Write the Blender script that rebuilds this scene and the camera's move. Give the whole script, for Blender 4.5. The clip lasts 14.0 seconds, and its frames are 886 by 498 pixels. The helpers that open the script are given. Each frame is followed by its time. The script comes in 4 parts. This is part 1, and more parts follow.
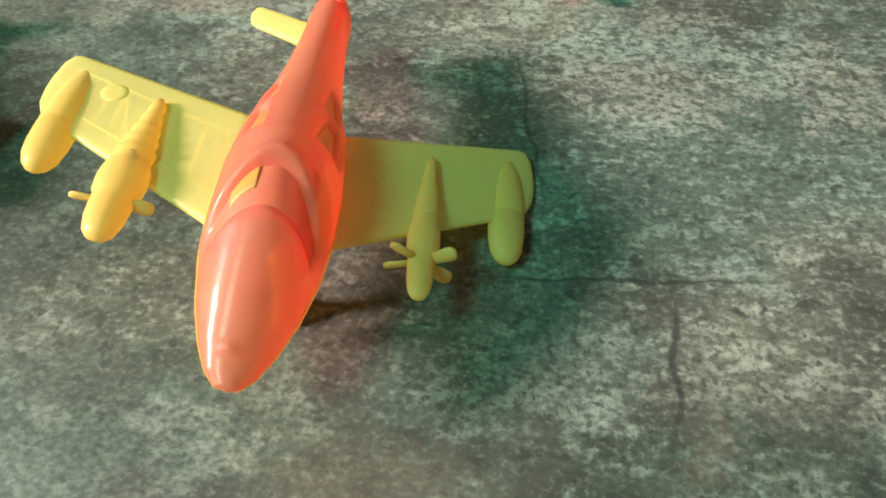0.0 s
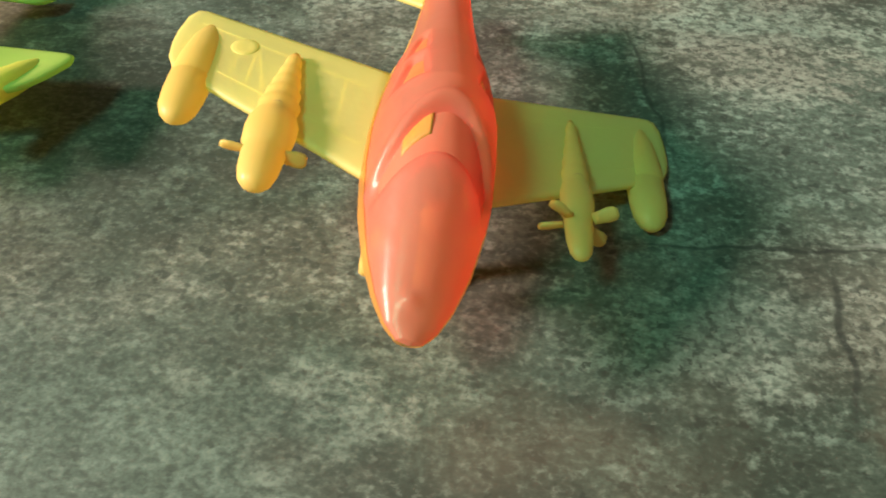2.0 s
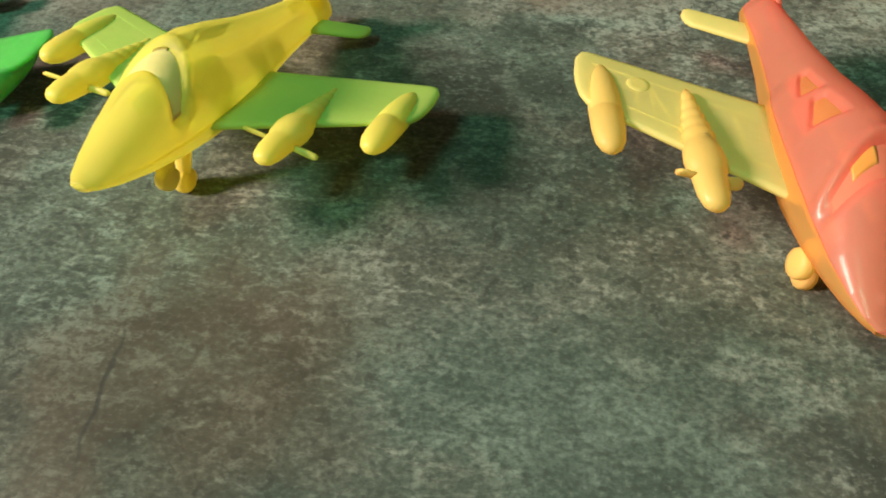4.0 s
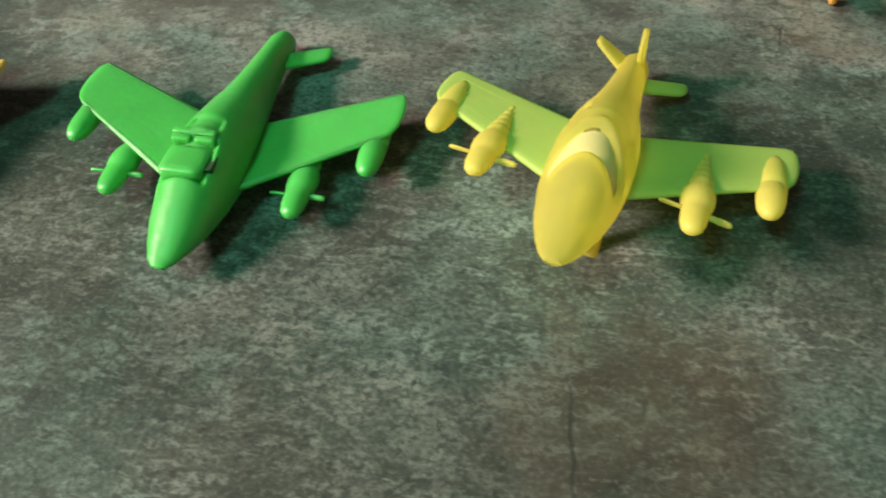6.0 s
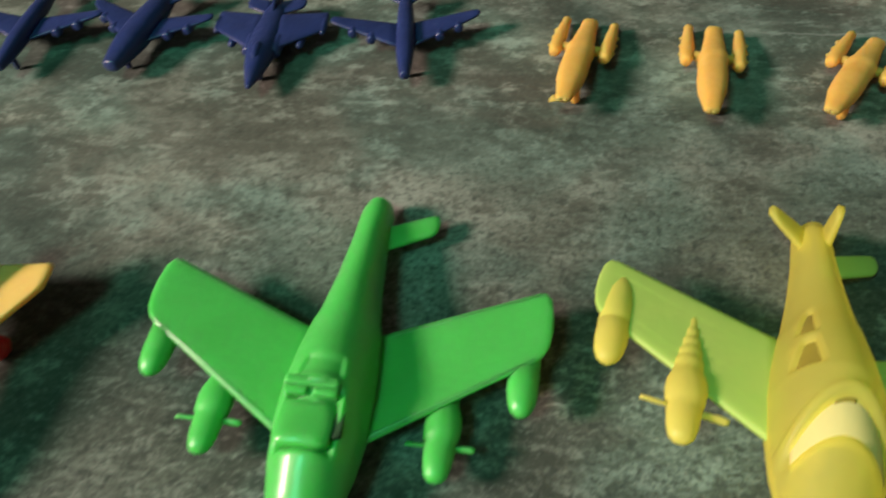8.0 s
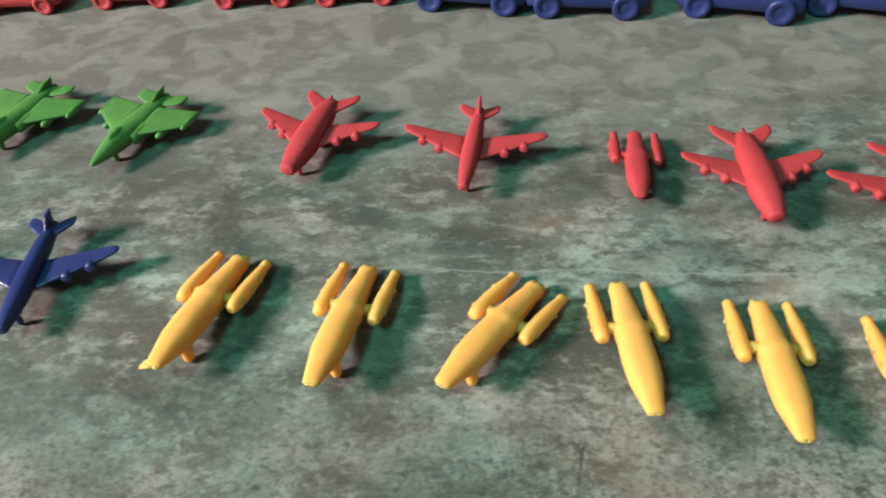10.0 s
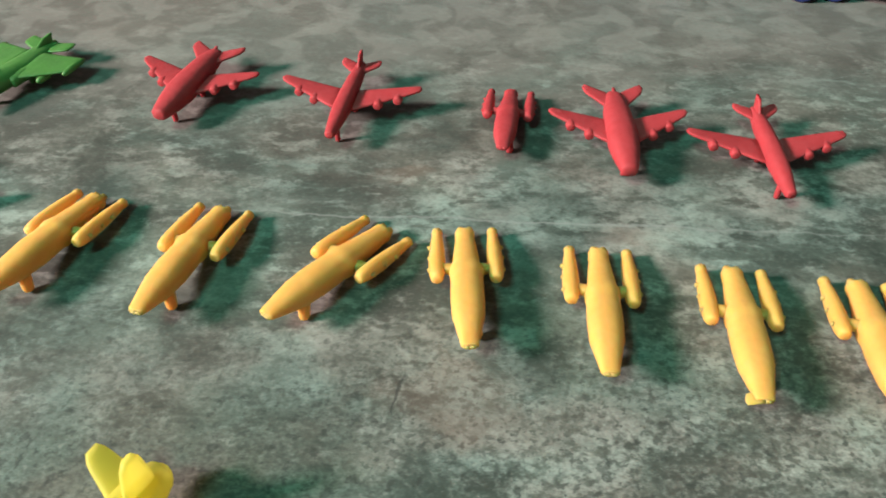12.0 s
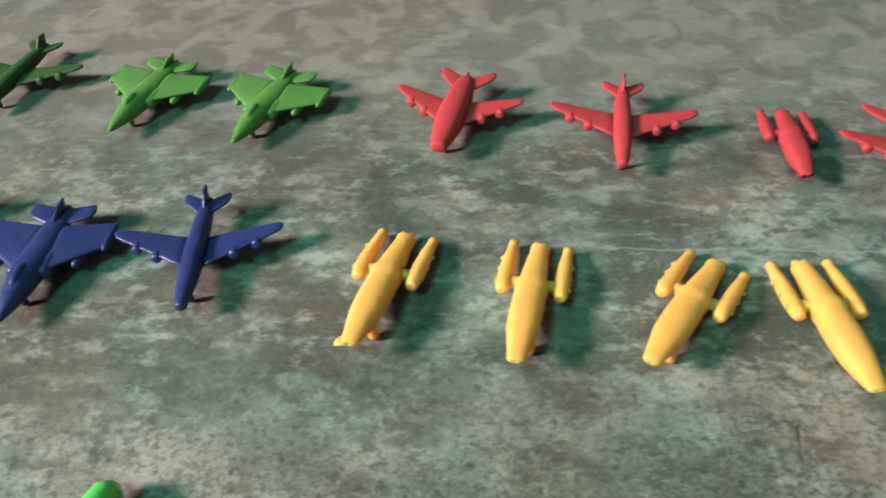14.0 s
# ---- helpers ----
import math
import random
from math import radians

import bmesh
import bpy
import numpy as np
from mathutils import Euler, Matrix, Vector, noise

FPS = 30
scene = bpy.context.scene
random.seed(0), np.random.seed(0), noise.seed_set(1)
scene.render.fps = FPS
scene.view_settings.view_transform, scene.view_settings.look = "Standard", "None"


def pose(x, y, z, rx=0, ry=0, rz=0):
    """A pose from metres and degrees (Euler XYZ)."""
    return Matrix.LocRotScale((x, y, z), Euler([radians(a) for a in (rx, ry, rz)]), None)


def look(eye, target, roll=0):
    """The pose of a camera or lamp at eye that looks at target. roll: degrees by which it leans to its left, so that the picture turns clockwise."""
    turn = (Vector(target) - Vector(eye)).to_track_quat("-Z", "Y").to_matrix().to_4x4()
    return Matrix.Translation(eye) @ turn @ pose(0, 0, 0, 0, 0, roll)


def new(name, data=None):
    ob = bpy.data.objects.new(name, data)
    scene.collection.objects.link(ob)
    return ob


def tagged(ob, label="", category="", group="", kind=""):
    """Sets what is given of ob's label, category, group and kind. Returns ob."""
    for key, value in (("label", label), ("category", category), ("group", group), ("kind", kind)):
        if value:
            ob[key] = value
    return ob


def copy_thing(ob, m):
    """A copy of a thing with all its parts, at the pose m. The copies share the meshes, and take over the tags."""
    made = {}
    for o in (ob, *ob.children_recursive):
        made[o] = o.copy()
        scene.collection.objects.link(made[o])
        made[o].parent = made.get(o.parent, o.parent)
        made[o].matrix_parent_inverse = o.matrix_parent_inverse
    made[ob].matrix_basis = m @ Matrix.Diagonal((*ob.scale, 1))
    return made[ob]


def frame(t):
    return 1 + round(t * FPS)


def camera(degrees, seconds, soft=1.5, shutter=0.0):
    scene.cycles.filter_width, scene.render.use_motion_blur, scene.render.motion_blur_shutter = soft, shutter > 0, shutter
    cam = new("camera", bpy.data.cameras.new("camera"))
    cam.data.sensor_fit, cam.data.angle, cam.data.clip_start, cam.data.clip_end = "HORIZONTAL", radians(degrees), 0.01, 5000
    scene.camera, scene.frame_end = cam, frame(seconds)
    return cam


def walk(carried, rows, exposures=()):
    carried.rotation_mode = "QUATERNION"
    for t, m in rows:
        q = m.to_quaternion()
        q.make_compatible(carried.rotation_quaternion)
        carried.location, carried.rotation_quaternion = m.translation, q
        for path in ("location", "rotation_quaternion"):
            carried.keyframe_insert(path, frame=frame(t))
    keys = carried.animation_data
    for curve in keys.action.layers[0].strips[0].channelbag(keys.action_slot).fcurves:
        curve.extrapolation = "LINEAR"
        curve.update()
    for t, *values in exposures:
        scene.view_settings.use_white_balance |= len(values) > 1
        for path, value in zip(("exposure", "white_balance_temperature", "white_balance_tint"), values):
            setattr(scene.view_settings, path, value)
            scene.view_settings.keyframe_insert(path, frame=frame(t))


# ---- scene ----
cam = camera(61.5, 14.0, soft=1.75, shutter=0.28)
# seconds, eye in metres, then yaw, pitch and roll in degrees
PATH = [
    (0, 0.00341, 0.00371, 0.10801, 4.024, -50.634, -2.941),
    (0.5, 0.00440, 0.00170, 0.10296, 4.456, -48.716, -3.266),
    (1, 0.00340, 0.00218, 0.10293, 4.383, -48.837, -2.997),
    (1.5, -0.00932, 0.00161, 0.10075, 3.619, -48.810, -2.105),
    (2, -0.02341, -0.00008, 0.09874, 2.680, -49.595, -1.225),
    (2.5, -0.03874, -0.00083, 0.10196, 1.916, -50.129, -1.100),
    (3, -0.06291, -0.00479, 0.10990, 2.008, -50.620, -1.549),
    (3.2, -0.07467, -0.00734, 0.11137, 1.321, -49.769, -0.708),
    (5.3, -0.14017, -0.01529, 0.14103, 3.270, -51.830, -3.631),
    (5.5, -0.15543, -0.01388, 0.14346, 3.540, -51.531, -3.686),
    (6, -0.18236, -0.01189, 0.14356, 4.074, -51.250, -3.799),
    (6.5, -0.21649, -0.00152, 0.14562, 2.366, -51.422, -3.087),
    (7, -0.25036, 0.00555, 0.14849, 2.754, -51.531, -3.585),
    (7.3, -0.25600, 0.00990, 0.15080, 2.735, -52.780, -3.940),
    (7.5, -0.25049, 0.01853, 0.15367, 3.206, -52.997, -4.646),
    (8, -0.22158, 0.05510, 0.15209, 1.803, -52.474, -4.635),
    (8.3, -0.20020, 0.07740, 0.15040, 0.840, -53.150, -5.350),
    (8.5, -0.18902, 0.09360, 0.14935, -1.362, -52.721, -3.163),
    (8.7, -0.18279, 0.10306, 0.15711, -1.296, -49.735, -3.228),
    (10.8, -0.07298, 0.09252, 0.15618, -0.206, -44.245, -2.795),
    (11, -0.06644, 0.08954, 0.15221, -0.393, -44.282, -2.385),
    (11.5, -0.06465, 0.09013, 0.14954, -1.402, -44.777, -1.568),
    (12, -0.07952, 0.08681, 0.14629, -2.075, -44.778, -0.683),
    (12.5, -0.09968, 0.08923, 0.14960, -2.414, -45.084, -0.691),
    (13, -0.12583, 0.09235, 0.15468, -2.432, -45.065, -0.991),
    (13.5, -0.14091, 0.09758, 0.16169, -1.922, -45.528, -1.991),
    (14, -0.16771, 0.10316, 0.15395, -1.203, -45.389, -2.753),
]
EXPOSURES = [(0.0, 0.30, 6500, 13), (0.6, 0.13, 6680, 10), (1.0, 0.09, 6720, 9), (2.0, 0.06, 6950, 12), (2.5, -0.20, 7000, 16), (3.0, -0.20, 7000, 14), (5.5, -0.42, 6500, 8), (7.0, -0.58, 6270, 13), (8.0, -0.77, 6450, 6), (8.6, -0.06, 5900, 12), (10.8, 0.01, 5970, 16), (14.0, -0.02, 6020, 15)]
walk(cam, [(t, pose(x, y, z, 90 + pitch, 0, yaw) @ pose(0, 0, 0, 0, 0, roll)) for t, x, y, z, yaw, pitch, roll in PATH], EXPOSURES)

# ---- light: two lamps of different colour in a closed room ----
world = bpy.data.worlds.new("room_air")
scene.world = world
world.use_nodes = True
world.node_tree.nodes["Background"].inputs[0].default_value = (0.8, 0.9, 0.85, 1)
world.node_tree.nodes["Background"].inputs[1].default_value = 0.006


def lamp(name, place, target, size, watts, colour):
    data = bpy.data.lights.new(name, "AREA")
    data.shape, data.size, data.energy, data.color = "DISK", size, watts, colour
    ob = new(name, data)
    ob.matrix_world = look(place, target)
    return ob


lamp("wall_lamp", (-2.50, -0.25, 1.36), (-0.15, 0.15, 0), 0.56, 188.0, (1.0, 0.75, 0.68))
lamp("ceiling_lamp", (-1.30, -0.88, 2.3), (-0.15, 0.15, 0), 0.65, 41.0, (0.21, 1.0, 0.68))


# ---- materials ----
class Nodes:
    """A small wrapper to write node trees briefly."""

    def __init__(self, name):
        self.mat = bpy.data.materials.new(name)
        self.mat.use_nodes = True
        self.tree = self.mat.node_tree
        self.bsdf = self.tree.nodes["Principled BSDF"]

    def add(self, kind, **settings):
        node = self.tree.nodes.new(kind)
        for key, value in settings.items():
            node.inputs[key.replace("_", " ")].default_value = value
        return node

    def link(self, a, b):
        self.tree.links.new(a, b)

    def noise(self, vector, scale, detail=4.0, rough=0.55, distort=0.0):
        n = self.add("ShaderNodeTexNoise", Scale=scale, Detail=detail, Roughness=rough, Distortion=distort)
        self.link(vector, n.inputs["Vector"])
        return n.outputs["Fac"]

    def ramp(self, value, low, high, a=0.0, b=1.0):
        n = self.add("ShaderNodeMapRange")
        n.interpolation_type = "SMOOTHSTEP"
        for i, v in enumerate((low, high, a, b)):
            n.inputs[i + 1].default_value = v
        self.link(value, n.inputs[0])
        return n.outputs[0]

    def math(self, op, a, b=0.5):
        n = self.tree.nodes.new("ShaderNodeMath")
        n.operation = op
        for i, v in enumerate((a, b)):
            if isinstance(v, (int, float)):
                n.inputs[i].default_value = v
            else:
                self.link(v, n.inputs[i])
        return n.outputs[0]

    def mix(self, fac, a, b, mode="MIX"):
        n = self.tree.nodes.new("ShaderNodeMix")
        n.data_type, n.blend_type = "RGBA", mode
        for socket, v in ((n.inputs[0], fac), (n.inputs[6], a), (n.inputs[7], b)):
            if isinstance(v, (int, float)):
                socket.default_value = v
            elif isinstance(v, tuple):
                socket.default_value = (*v, 1)
            else:
                self.link(v, socket)
        return n.outputs[2]

    def bump(self, height, strength, distance):
        n = self.add("ShaderNodeBump", Strength=strength, Distance=distance)
        self.link(height, n.inputs["Height"])
        self.link(n.outputs[0], self.bsdf.inputs["Normal"])


def plastic(name, colour, second, rough=0.36, glow=0.35, depth=0.003, clear=0.0, thin=0.0, deep=None, relief=0.0, coat=0.0, passing=None):
    """Moulded plastic: light goes a little way into it; slight mottling and fine moulding marks. clear: share of light that a thin shell scatters through, thin: share that passes straight, deep: colour of the light that got through, passing: colour of the light that passes straight."""
    k = Nodes(name)
    where = k.add("ShaderNodeTexCoord").outputs["Object"]
    tint = k.mix(k.ramp(k.noise(where, 90, 3), 0.35, 0.7), colour, second)
    k.link(tint, k.bsdf.inputs["Base Color"])
    k.link(k.ramp(k.noise(where, 350, 3), 0.3, 0.7, rough - 0.06, rough + 0.10), k.bsdf.inputs["Roughness"])
    k.bsdf.inputs["Subsurface Weight"].default_value = glow
    k.bsdf.inputs["Subsurface Radius"].default_value = [0.25 + c for c in colour]
    k.bsdf.inputs["Subsurface Scale"].default_value = depth
    k.bsdf.inputs["Specular IOR Level"].default_value = 0.45
    k.bsdf.inputs["Coat Weight"].default_value = coat
    k.bsdf.inputs["Coat Roughness"].default_value = 0.19
    if relief:
        k.bump(k.math("ADD", k.noise(where, 420, 3), k.math("MULTIPLY", k.noise(where, 150, 2), 2.0)), relief, 0.0009)
    else:
        k.bump(k.noise(where, 420, 3), 0.25, 0.0004)
    if clear:
        shine = k.add("ShaderNodeBsdfTranslucent")
        shine.inputs["Color"].default_value = (*(deep or colour), 1)
        both = k.add("ShaderNodeMixShader", Fac=clear)
        k.link(k.bsdf.outputs[0], both.inputs[1])
        k.link(shine.outputs[0], both.inputs[2])
        if thin:
            straight = k.add("ShaderNodeBsdfTransparent")
            straight.inputs["Color"].default_value = (*(passing or [min(1.0, c + 0.1) for c in deep or colour]), 1)
            shell, both = both, k.add("ShaderNodeMixShader", Fac=thin)
            k.link(shell.outputs[0], both.inputs[1])
            k.link(straight.outputs[0], both.inputs[2])
        k.link(both.outputs[0], k.tree.nodes["Material Output"].inputs["Surface"])
    return k.mat


RED_CLEAR = plastic("translucent_red_plastic", (0.98, 0.40, 0.285), (0.98, 0.43, 0.295), 0.42, 0.0, clear=0.60, thin=0.22, deep=(1.0, 0.16, 0.10), coat=0.5, passing=(1.0, 0.72, 0.55))
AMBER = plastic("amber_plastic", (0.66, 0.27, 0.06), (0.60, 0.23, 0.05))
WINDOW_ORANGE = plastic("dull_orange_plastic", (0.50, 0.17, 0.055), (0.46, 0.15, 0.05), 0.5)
PEACH_BELLY = plastic("peach_orange_plastic", (0.96, 0.62, 0.21), (0.95, 0.58, 0.18), 0.36, 0.0, clear=0.60, thin=0.42, deep=(1.0, 0.60, 0.16), passing=(1.0, 0.80, 0.50))
OLIVE_WING = plastic("yellow_green_plastic", (0.97, 0.87, 0.36), (0.97, 0.84, 0.35), 0.38, 0.0, clear=0.40, thin=0.24, deep=(1.0, 0.92, 0.30))
POD_YELLOW = plastic("warm_yellow_plastic", (0.95, 0.72, 0.25), (0.93, 0.67, 0.22), 0.4, 0.0, clear=0.42, thin=0.10, deep=(0.98, 0.78, 0.22))
POD_NOTCH = plastic("dull_yellow_plastic", (0.80, 0.55, 0.20), (0.76, 0.50, 0.18), 0.5)
LEMON = plastic("lemon_yellow_plastic", (0.97, 0.88, 0.22), (0.97, 0.84, 0.20), 0.40, 0.0, clear=0.60, thin=0.24, deep=(1.0, 0.96, 0.26), passing=(1.0, 0.97, 0.50))
LEMON_POD = plastic("milky_yellow_plastic", (0.97, 0.86, 0.21), (0.96, 0.82, 0.19), 0.40, 0.0, clear=0.46, deep=(1.0, 0.93, 0.22))
# dark yellow paints the shade inside the side windows and the cockpit slit
LEMON_SHADE = plastic("shaded_yellow_opening", (0.30, 0.24, 0.03), (0.24, 0.19, 0.03), 0.5, 0.2)
LIME_WING = plastic("lime_green_plastic", (0.68, 0.88, 0.22), (0.73, 0.89, 0.23), 0.4, 0.0, clear=0.32, thin=0.13, deep=(0.64, 0.90, 0.20))
BRIGHT_GREEN = plastic("bright_green_plastic", (0.095, 0.52, 0.10), (0.10, 0.56, 0.11), 0.38, 0.85, 0.005, coat=0.3)
CREAM_SCREEN = plastic("pale_cream_plastic", (0.92, 0.83, 0.36), (0.91, 0.80, 0.33), 0.35, 0.0, clear=0.30, deep=(0.95, 0.88, 0.36))
PEACH_SCREEN = plastic("pale_peach_plastic", (0.98, 0.47, 0.31), (0.98, 0.50, 0.32), 0.40, 0.0, clear=0.60, thin=0.22, deep=(1.0, 0.32, 0.18), passing=(1.0, 0.68, 0.52))
# near-black green that paints the shade of the green plane's cockpit slit
HOLE_SHADE = plastic("dark_opening_shade", (0.03, 0.10, 0.03), (0.02, 0.06, 0.02), 0.6, 0.0)
RED_SOLID = plastic("solid_red_plastic", (0.72, 0.045, 0.048), (0.66, 0.034, 0.04), 0.36, 0.9, 0.005, coat=0.4)
ORANGE = plastic("orange_yellow_plastic", (0.82, 0.52, 0.15), (0.80, 0.47, 0.13), 0.42, 0.6, 0.004)
GOLD = plastic("golden_yellow_plastic", (0.75, 0.42, 0.095), (0.71, 0.38, 0.08), 0.68, 0.9, 0.005, relief=0.20)
MINI_RED = plastic("matt_red_plastic", (0.42, 0.042, 0.047), (0.38, 0.035, 0.040), 0.68, 0.4, relief=0.20)
MINI_BLUE = plastic("navy_blue_plastic", (0.022, 0.036, 0.145), (0.018, 0.030, 0.12), 0.36, 0.1, relief=0.20)
MINI_GREEN = plastic("leaf_green_plastic", (0.085, 0.24, 0.05), (0.07, 0.20, 0.045), 0.45, 0.15, relief=0.20)
MINI_DARK = plastic("dark_green_plastic", (0.03, 0.085, 0.02), (0.025, 0.07, 0.02), 0.5, 0.1, relief=0.20)


def sheet_material():
    """Printed floor sheet: worn green-grey plaster with pale flecks, dark pits, brownish clouds and faint scratches."""
    k = Nodes("printed_weathered_sheet")
    where = k.add("ShaderNodeTexCoord").outputs["Object"]
    turn = k.add("ShaderNodeMapping", Rotation=(0, 0, radians(6.6)))
    k.link(where, turn.inputs["Vector"])
    flat = turn.outputs[0]

    def stretched(sx, shift=0.0):
        m = k.add("ShaderNodeMapping", Scale=(sx, 1.0, 1.0), Location=(shift, shift * 0.7, 0))
        k.link(flat, m.inputs["Vector"])
        return m.outputs[0]

    # wavy coordinates for the outlines of the large ovals
    wob = k.add("ShaderNodeTexNoise", Scale=28.0, Detail=5.0, Roughness=0.6)
    k.link(where, wob.inputs["Vector"])
    wavy = k.add("ShaderNodeVectorMath")
    wavy.operation = "MULTIPLY_ADD"
    wavy.inputs[1].default_value = (0.05, 0.05, 0)
    k.link(wob.outputs["Color"], wavy.inputs[0])
    k.link(where, wavy.inputs[2])

    def oval_mask(x, y, rx, ry, hard=0.55):
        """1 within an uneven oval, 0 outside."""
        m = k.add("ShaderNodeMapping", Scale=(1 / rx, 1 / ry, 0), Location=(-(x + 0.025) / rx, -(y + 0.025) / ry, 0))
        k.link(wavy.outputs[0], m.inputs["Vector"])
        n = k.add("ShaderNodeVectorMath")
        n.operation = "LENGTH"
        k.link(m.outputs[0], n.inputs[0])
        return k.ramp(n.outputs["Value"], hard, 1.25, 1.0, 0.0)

    def union(*parts):
        out = parts[0]
        for p in parts[1:]:
            out = k.math("MAXIMUM", out, p)
        return out

    def scratch(x, y, rx, ry, slope=0.0):
        """A thin line round x, y."""
        c, q = math.cos(slope), math.sin(slope)
        m = k.add("ShaderNodeMapping", Rotation=(0, 0, -slope), Location=(-(c * (x + 0.0025) + q * (y + 0.0025)), -(-q * (x + 0.0025) + c * (y + 0.0025)), 0))
        k.link(bent.outputs[0], m.inputs["Vector"])
        n = k.add("ShaderNodeMapping", Scale=(1 / rx, 1 / ry, 0))
        k.link(m.outputs[0], n.inputs["Vector"])
        d = k.add("ShaderNodeVectorMath")
        d.operation = "LENGTH"
        k.link(n.outputs[0], d.inputs[0])
        return k.ramp(d.outputs["Value"], 0.3, 1.0, 1.0, 0.0)

    bent = k.add("ShaderNodeVectorMath")
    bent.operation = "MULTIPLY_ADD"
    bent.inputs[1].default_value = (0.005, 0.005, 0)
    rough_way = k.add("ShaderNodeTexNoise", Scale=90.0, Detail=4.0)
    k.link(where, rough_way.inputs["Vector"])
    k.link(rough_way.outputs["Color"], bent.inputs[0])
    k.link(where, bent.inputs[2])

    big = k.noise(flat, 9, 3)
    mid = k.noise(stretched(0.78), 44, 6, 0.64, 0.3)
    soft = k.noise(stretched(0.75, 3.1), 130, 5, 0.62, 0.2)
    fleck = k.math("ADD", k.math("MULTIPLY", k.noise(stretched(0.85, 1.3), 430, 5, 0.64, 0.15), 0.55), k.math("MULTIPLY", k.noise(stretched(0.62, 11.3), 230, 4, 0.58, 0.3), 0.45))
    fine = k.noise(stretched(0.8, 5.7), 900, 4, 0.6)
    pit = k.noise(stretched(0.92, 7.9), 330, 3, 0.5, 0.15)
    streak = k.noise(stretched(0.10, 2.2), 150, 5, 0.6)

    # darker print; the ovals near x -0.14 also hold painted uneven light
    dark = union(oval_mask(-0.140, 0.030, 0.040, 0.030), oval_mask(-0.22, 0.05, 0.17, 0.065, 0.1), oval_mask(-0.34, 0.14, 0.10, 0.06), oval_mask(-0.085, 0.12, 0.045, 0.05), oval_mask(-0.145, 0.16, 0.06, 0.035), oval_mask(0.05, 0.040, 0.09, 0.028), oval_mask(0.075, 0.215, 0.06, 0.024), oval_mask(-0.03, 0.06, 0.06, 0.035, 0.2), oval_mask(-0.41, 0.27, 0.07, 0.05, 0.2), oval_mask(-0.128, 0.058, 0.026, 0.022, 0.3), oval_mask(-0.152, 0.040, 0.026, 0.02, 0.4))
    pale = union(oval_mask(0.050, 0.150, 0.040, 0.026), oval_mask(-0.05, 0.183, 0.10, 0.022), oval_mask(-0.02, 0.245, 0.08, 0.018), oval_mask(-0.215, 0.180, 0.085, 0.022), oval_mask(-0.12, 0.365, 0.025, 0.010), oval_mask(0.0, 0.355, 0.06, 0.03),
                 oval_mask(-0.128, 0.193, 0.040, 0.015), oval_mask(-0.014, 0.174, 0.030, 0.020), oval_mask(0.015, 0.066, 0.022, 0.010), oval_mask(-0.048, 0.050, 0.018, 0.010), oval_mask(-0.250, 0.080, 0.030, 0.018), oval_mask(-0.180, 0.070, 0.026, 0.014), oval_mask(-0.180, 0.1145, 0.020, 0.005), oval_mask(-0.290, 0.190, 0.04, 0.02), oval_mask(-0.215, 0.085, 0.032, 0.026, 0.3), oval_mask(-0.202, 0.050, 0.022, 0.012), oval_mask(0.022, 0.066, 0.014, 0.018, 0.3))
    light = union(oval_mask(-0.04, 0.36, 0.20, 0.050), oval_mask(-0.20, 0.180, 0.12, 0.024), oval_mask(-0.285, 0.195, 0.055, 0.036, 0.3), oval_mask(-0.02, 0.325, 0.05, 0.02, 0.3))
    teal = union(oval_mask(-0.045, 0.051, 0.022, 0.013, 0.4), oval_mask(-0.090, 0.052, 0.048, 0.040, 0.2), oval_mask(0.018, 0.072, 0.016, 0.012, 0.3), oval_mask(-0.265, 0.050, 0.030, 0.016, 0.3), oval_mask(-0.21, 0.072, 0.040, 0.026, 0.2), oval_mask(0.060, 0.125, 0.05, 0.03, 0.2))
    brown = union(oval_mask(-0.140, 0.060, 0.032, 0.028, 0.2), oval_mask(-0.008, 0.046, 0.030, 0.014, 0.2), oval_mask(-0.077, 0.184, 0.014, 0.010), oval_mask(-0.164, 0.055, 0.012, 0.035), oval_mask(-0.30, 0.385, 0.16, 0.035), oval_mask(-0.085, 0.268, 0.010, 0.005, 0.2), oval_mask(-0.015, 0.238, 0.010, 0.004, 0.3), oval_mask(0.034, 0.053, 0.004, 0.009, 0.3))
    lines = union(scratch(0.0147, 0.128, 0.035, 0.0006, 1.645), scratch(0.036, 0.066, 0.021, 0.0009, 1.42), scratch(-0.087, 0.187, 0.009, 0.0005, 1.45), scratch(-0.1636, 0.052, 0.022, 0.0007, math.pi / 2), scratch(0.030, 0.0850, 0.040, 0.0006, -0.02), scratch(0.048, 0.0770, 0.003, 0.0009, -0.6))
    pale_line = union(scratch(-0.050, 0.2440, 0.150, 0.0007, -0.113), scratch(0.050, 0.0862, 0.010, 0.0008, 0.03))

    colour = k.mix(k.ramp(mid, 0.36, 0.64), (0.076, 0.087, 0.076), (0.170, 0.189, 0.166))
    colour = k.mix(k.ramp(big, 0.40, 0.64, 0.0, 0.35), colour, (0.165, 0.150, 0.135))
    colour = k.mix(k.math("MULTIPLY", light, 0.5), colour, (0.225, 0.230, 0.205))
    colour = k.mix(k.ramp(soft, 0.36, 0.64, 0.36, 0.0), colour, (0.052, 0.060, 0.054))
    colour = k.mix(k.ramp(streak, 0.56, 0.74, 0.0, 0.28), colour, (0.29, 0.31, 0.285))
    thick = k.math("ADD", k.math("MULTIPLY", k.math("SUBTRACT", mid, 0.5), 0.36), k.math("MULTIPLY", pale, 0.07))
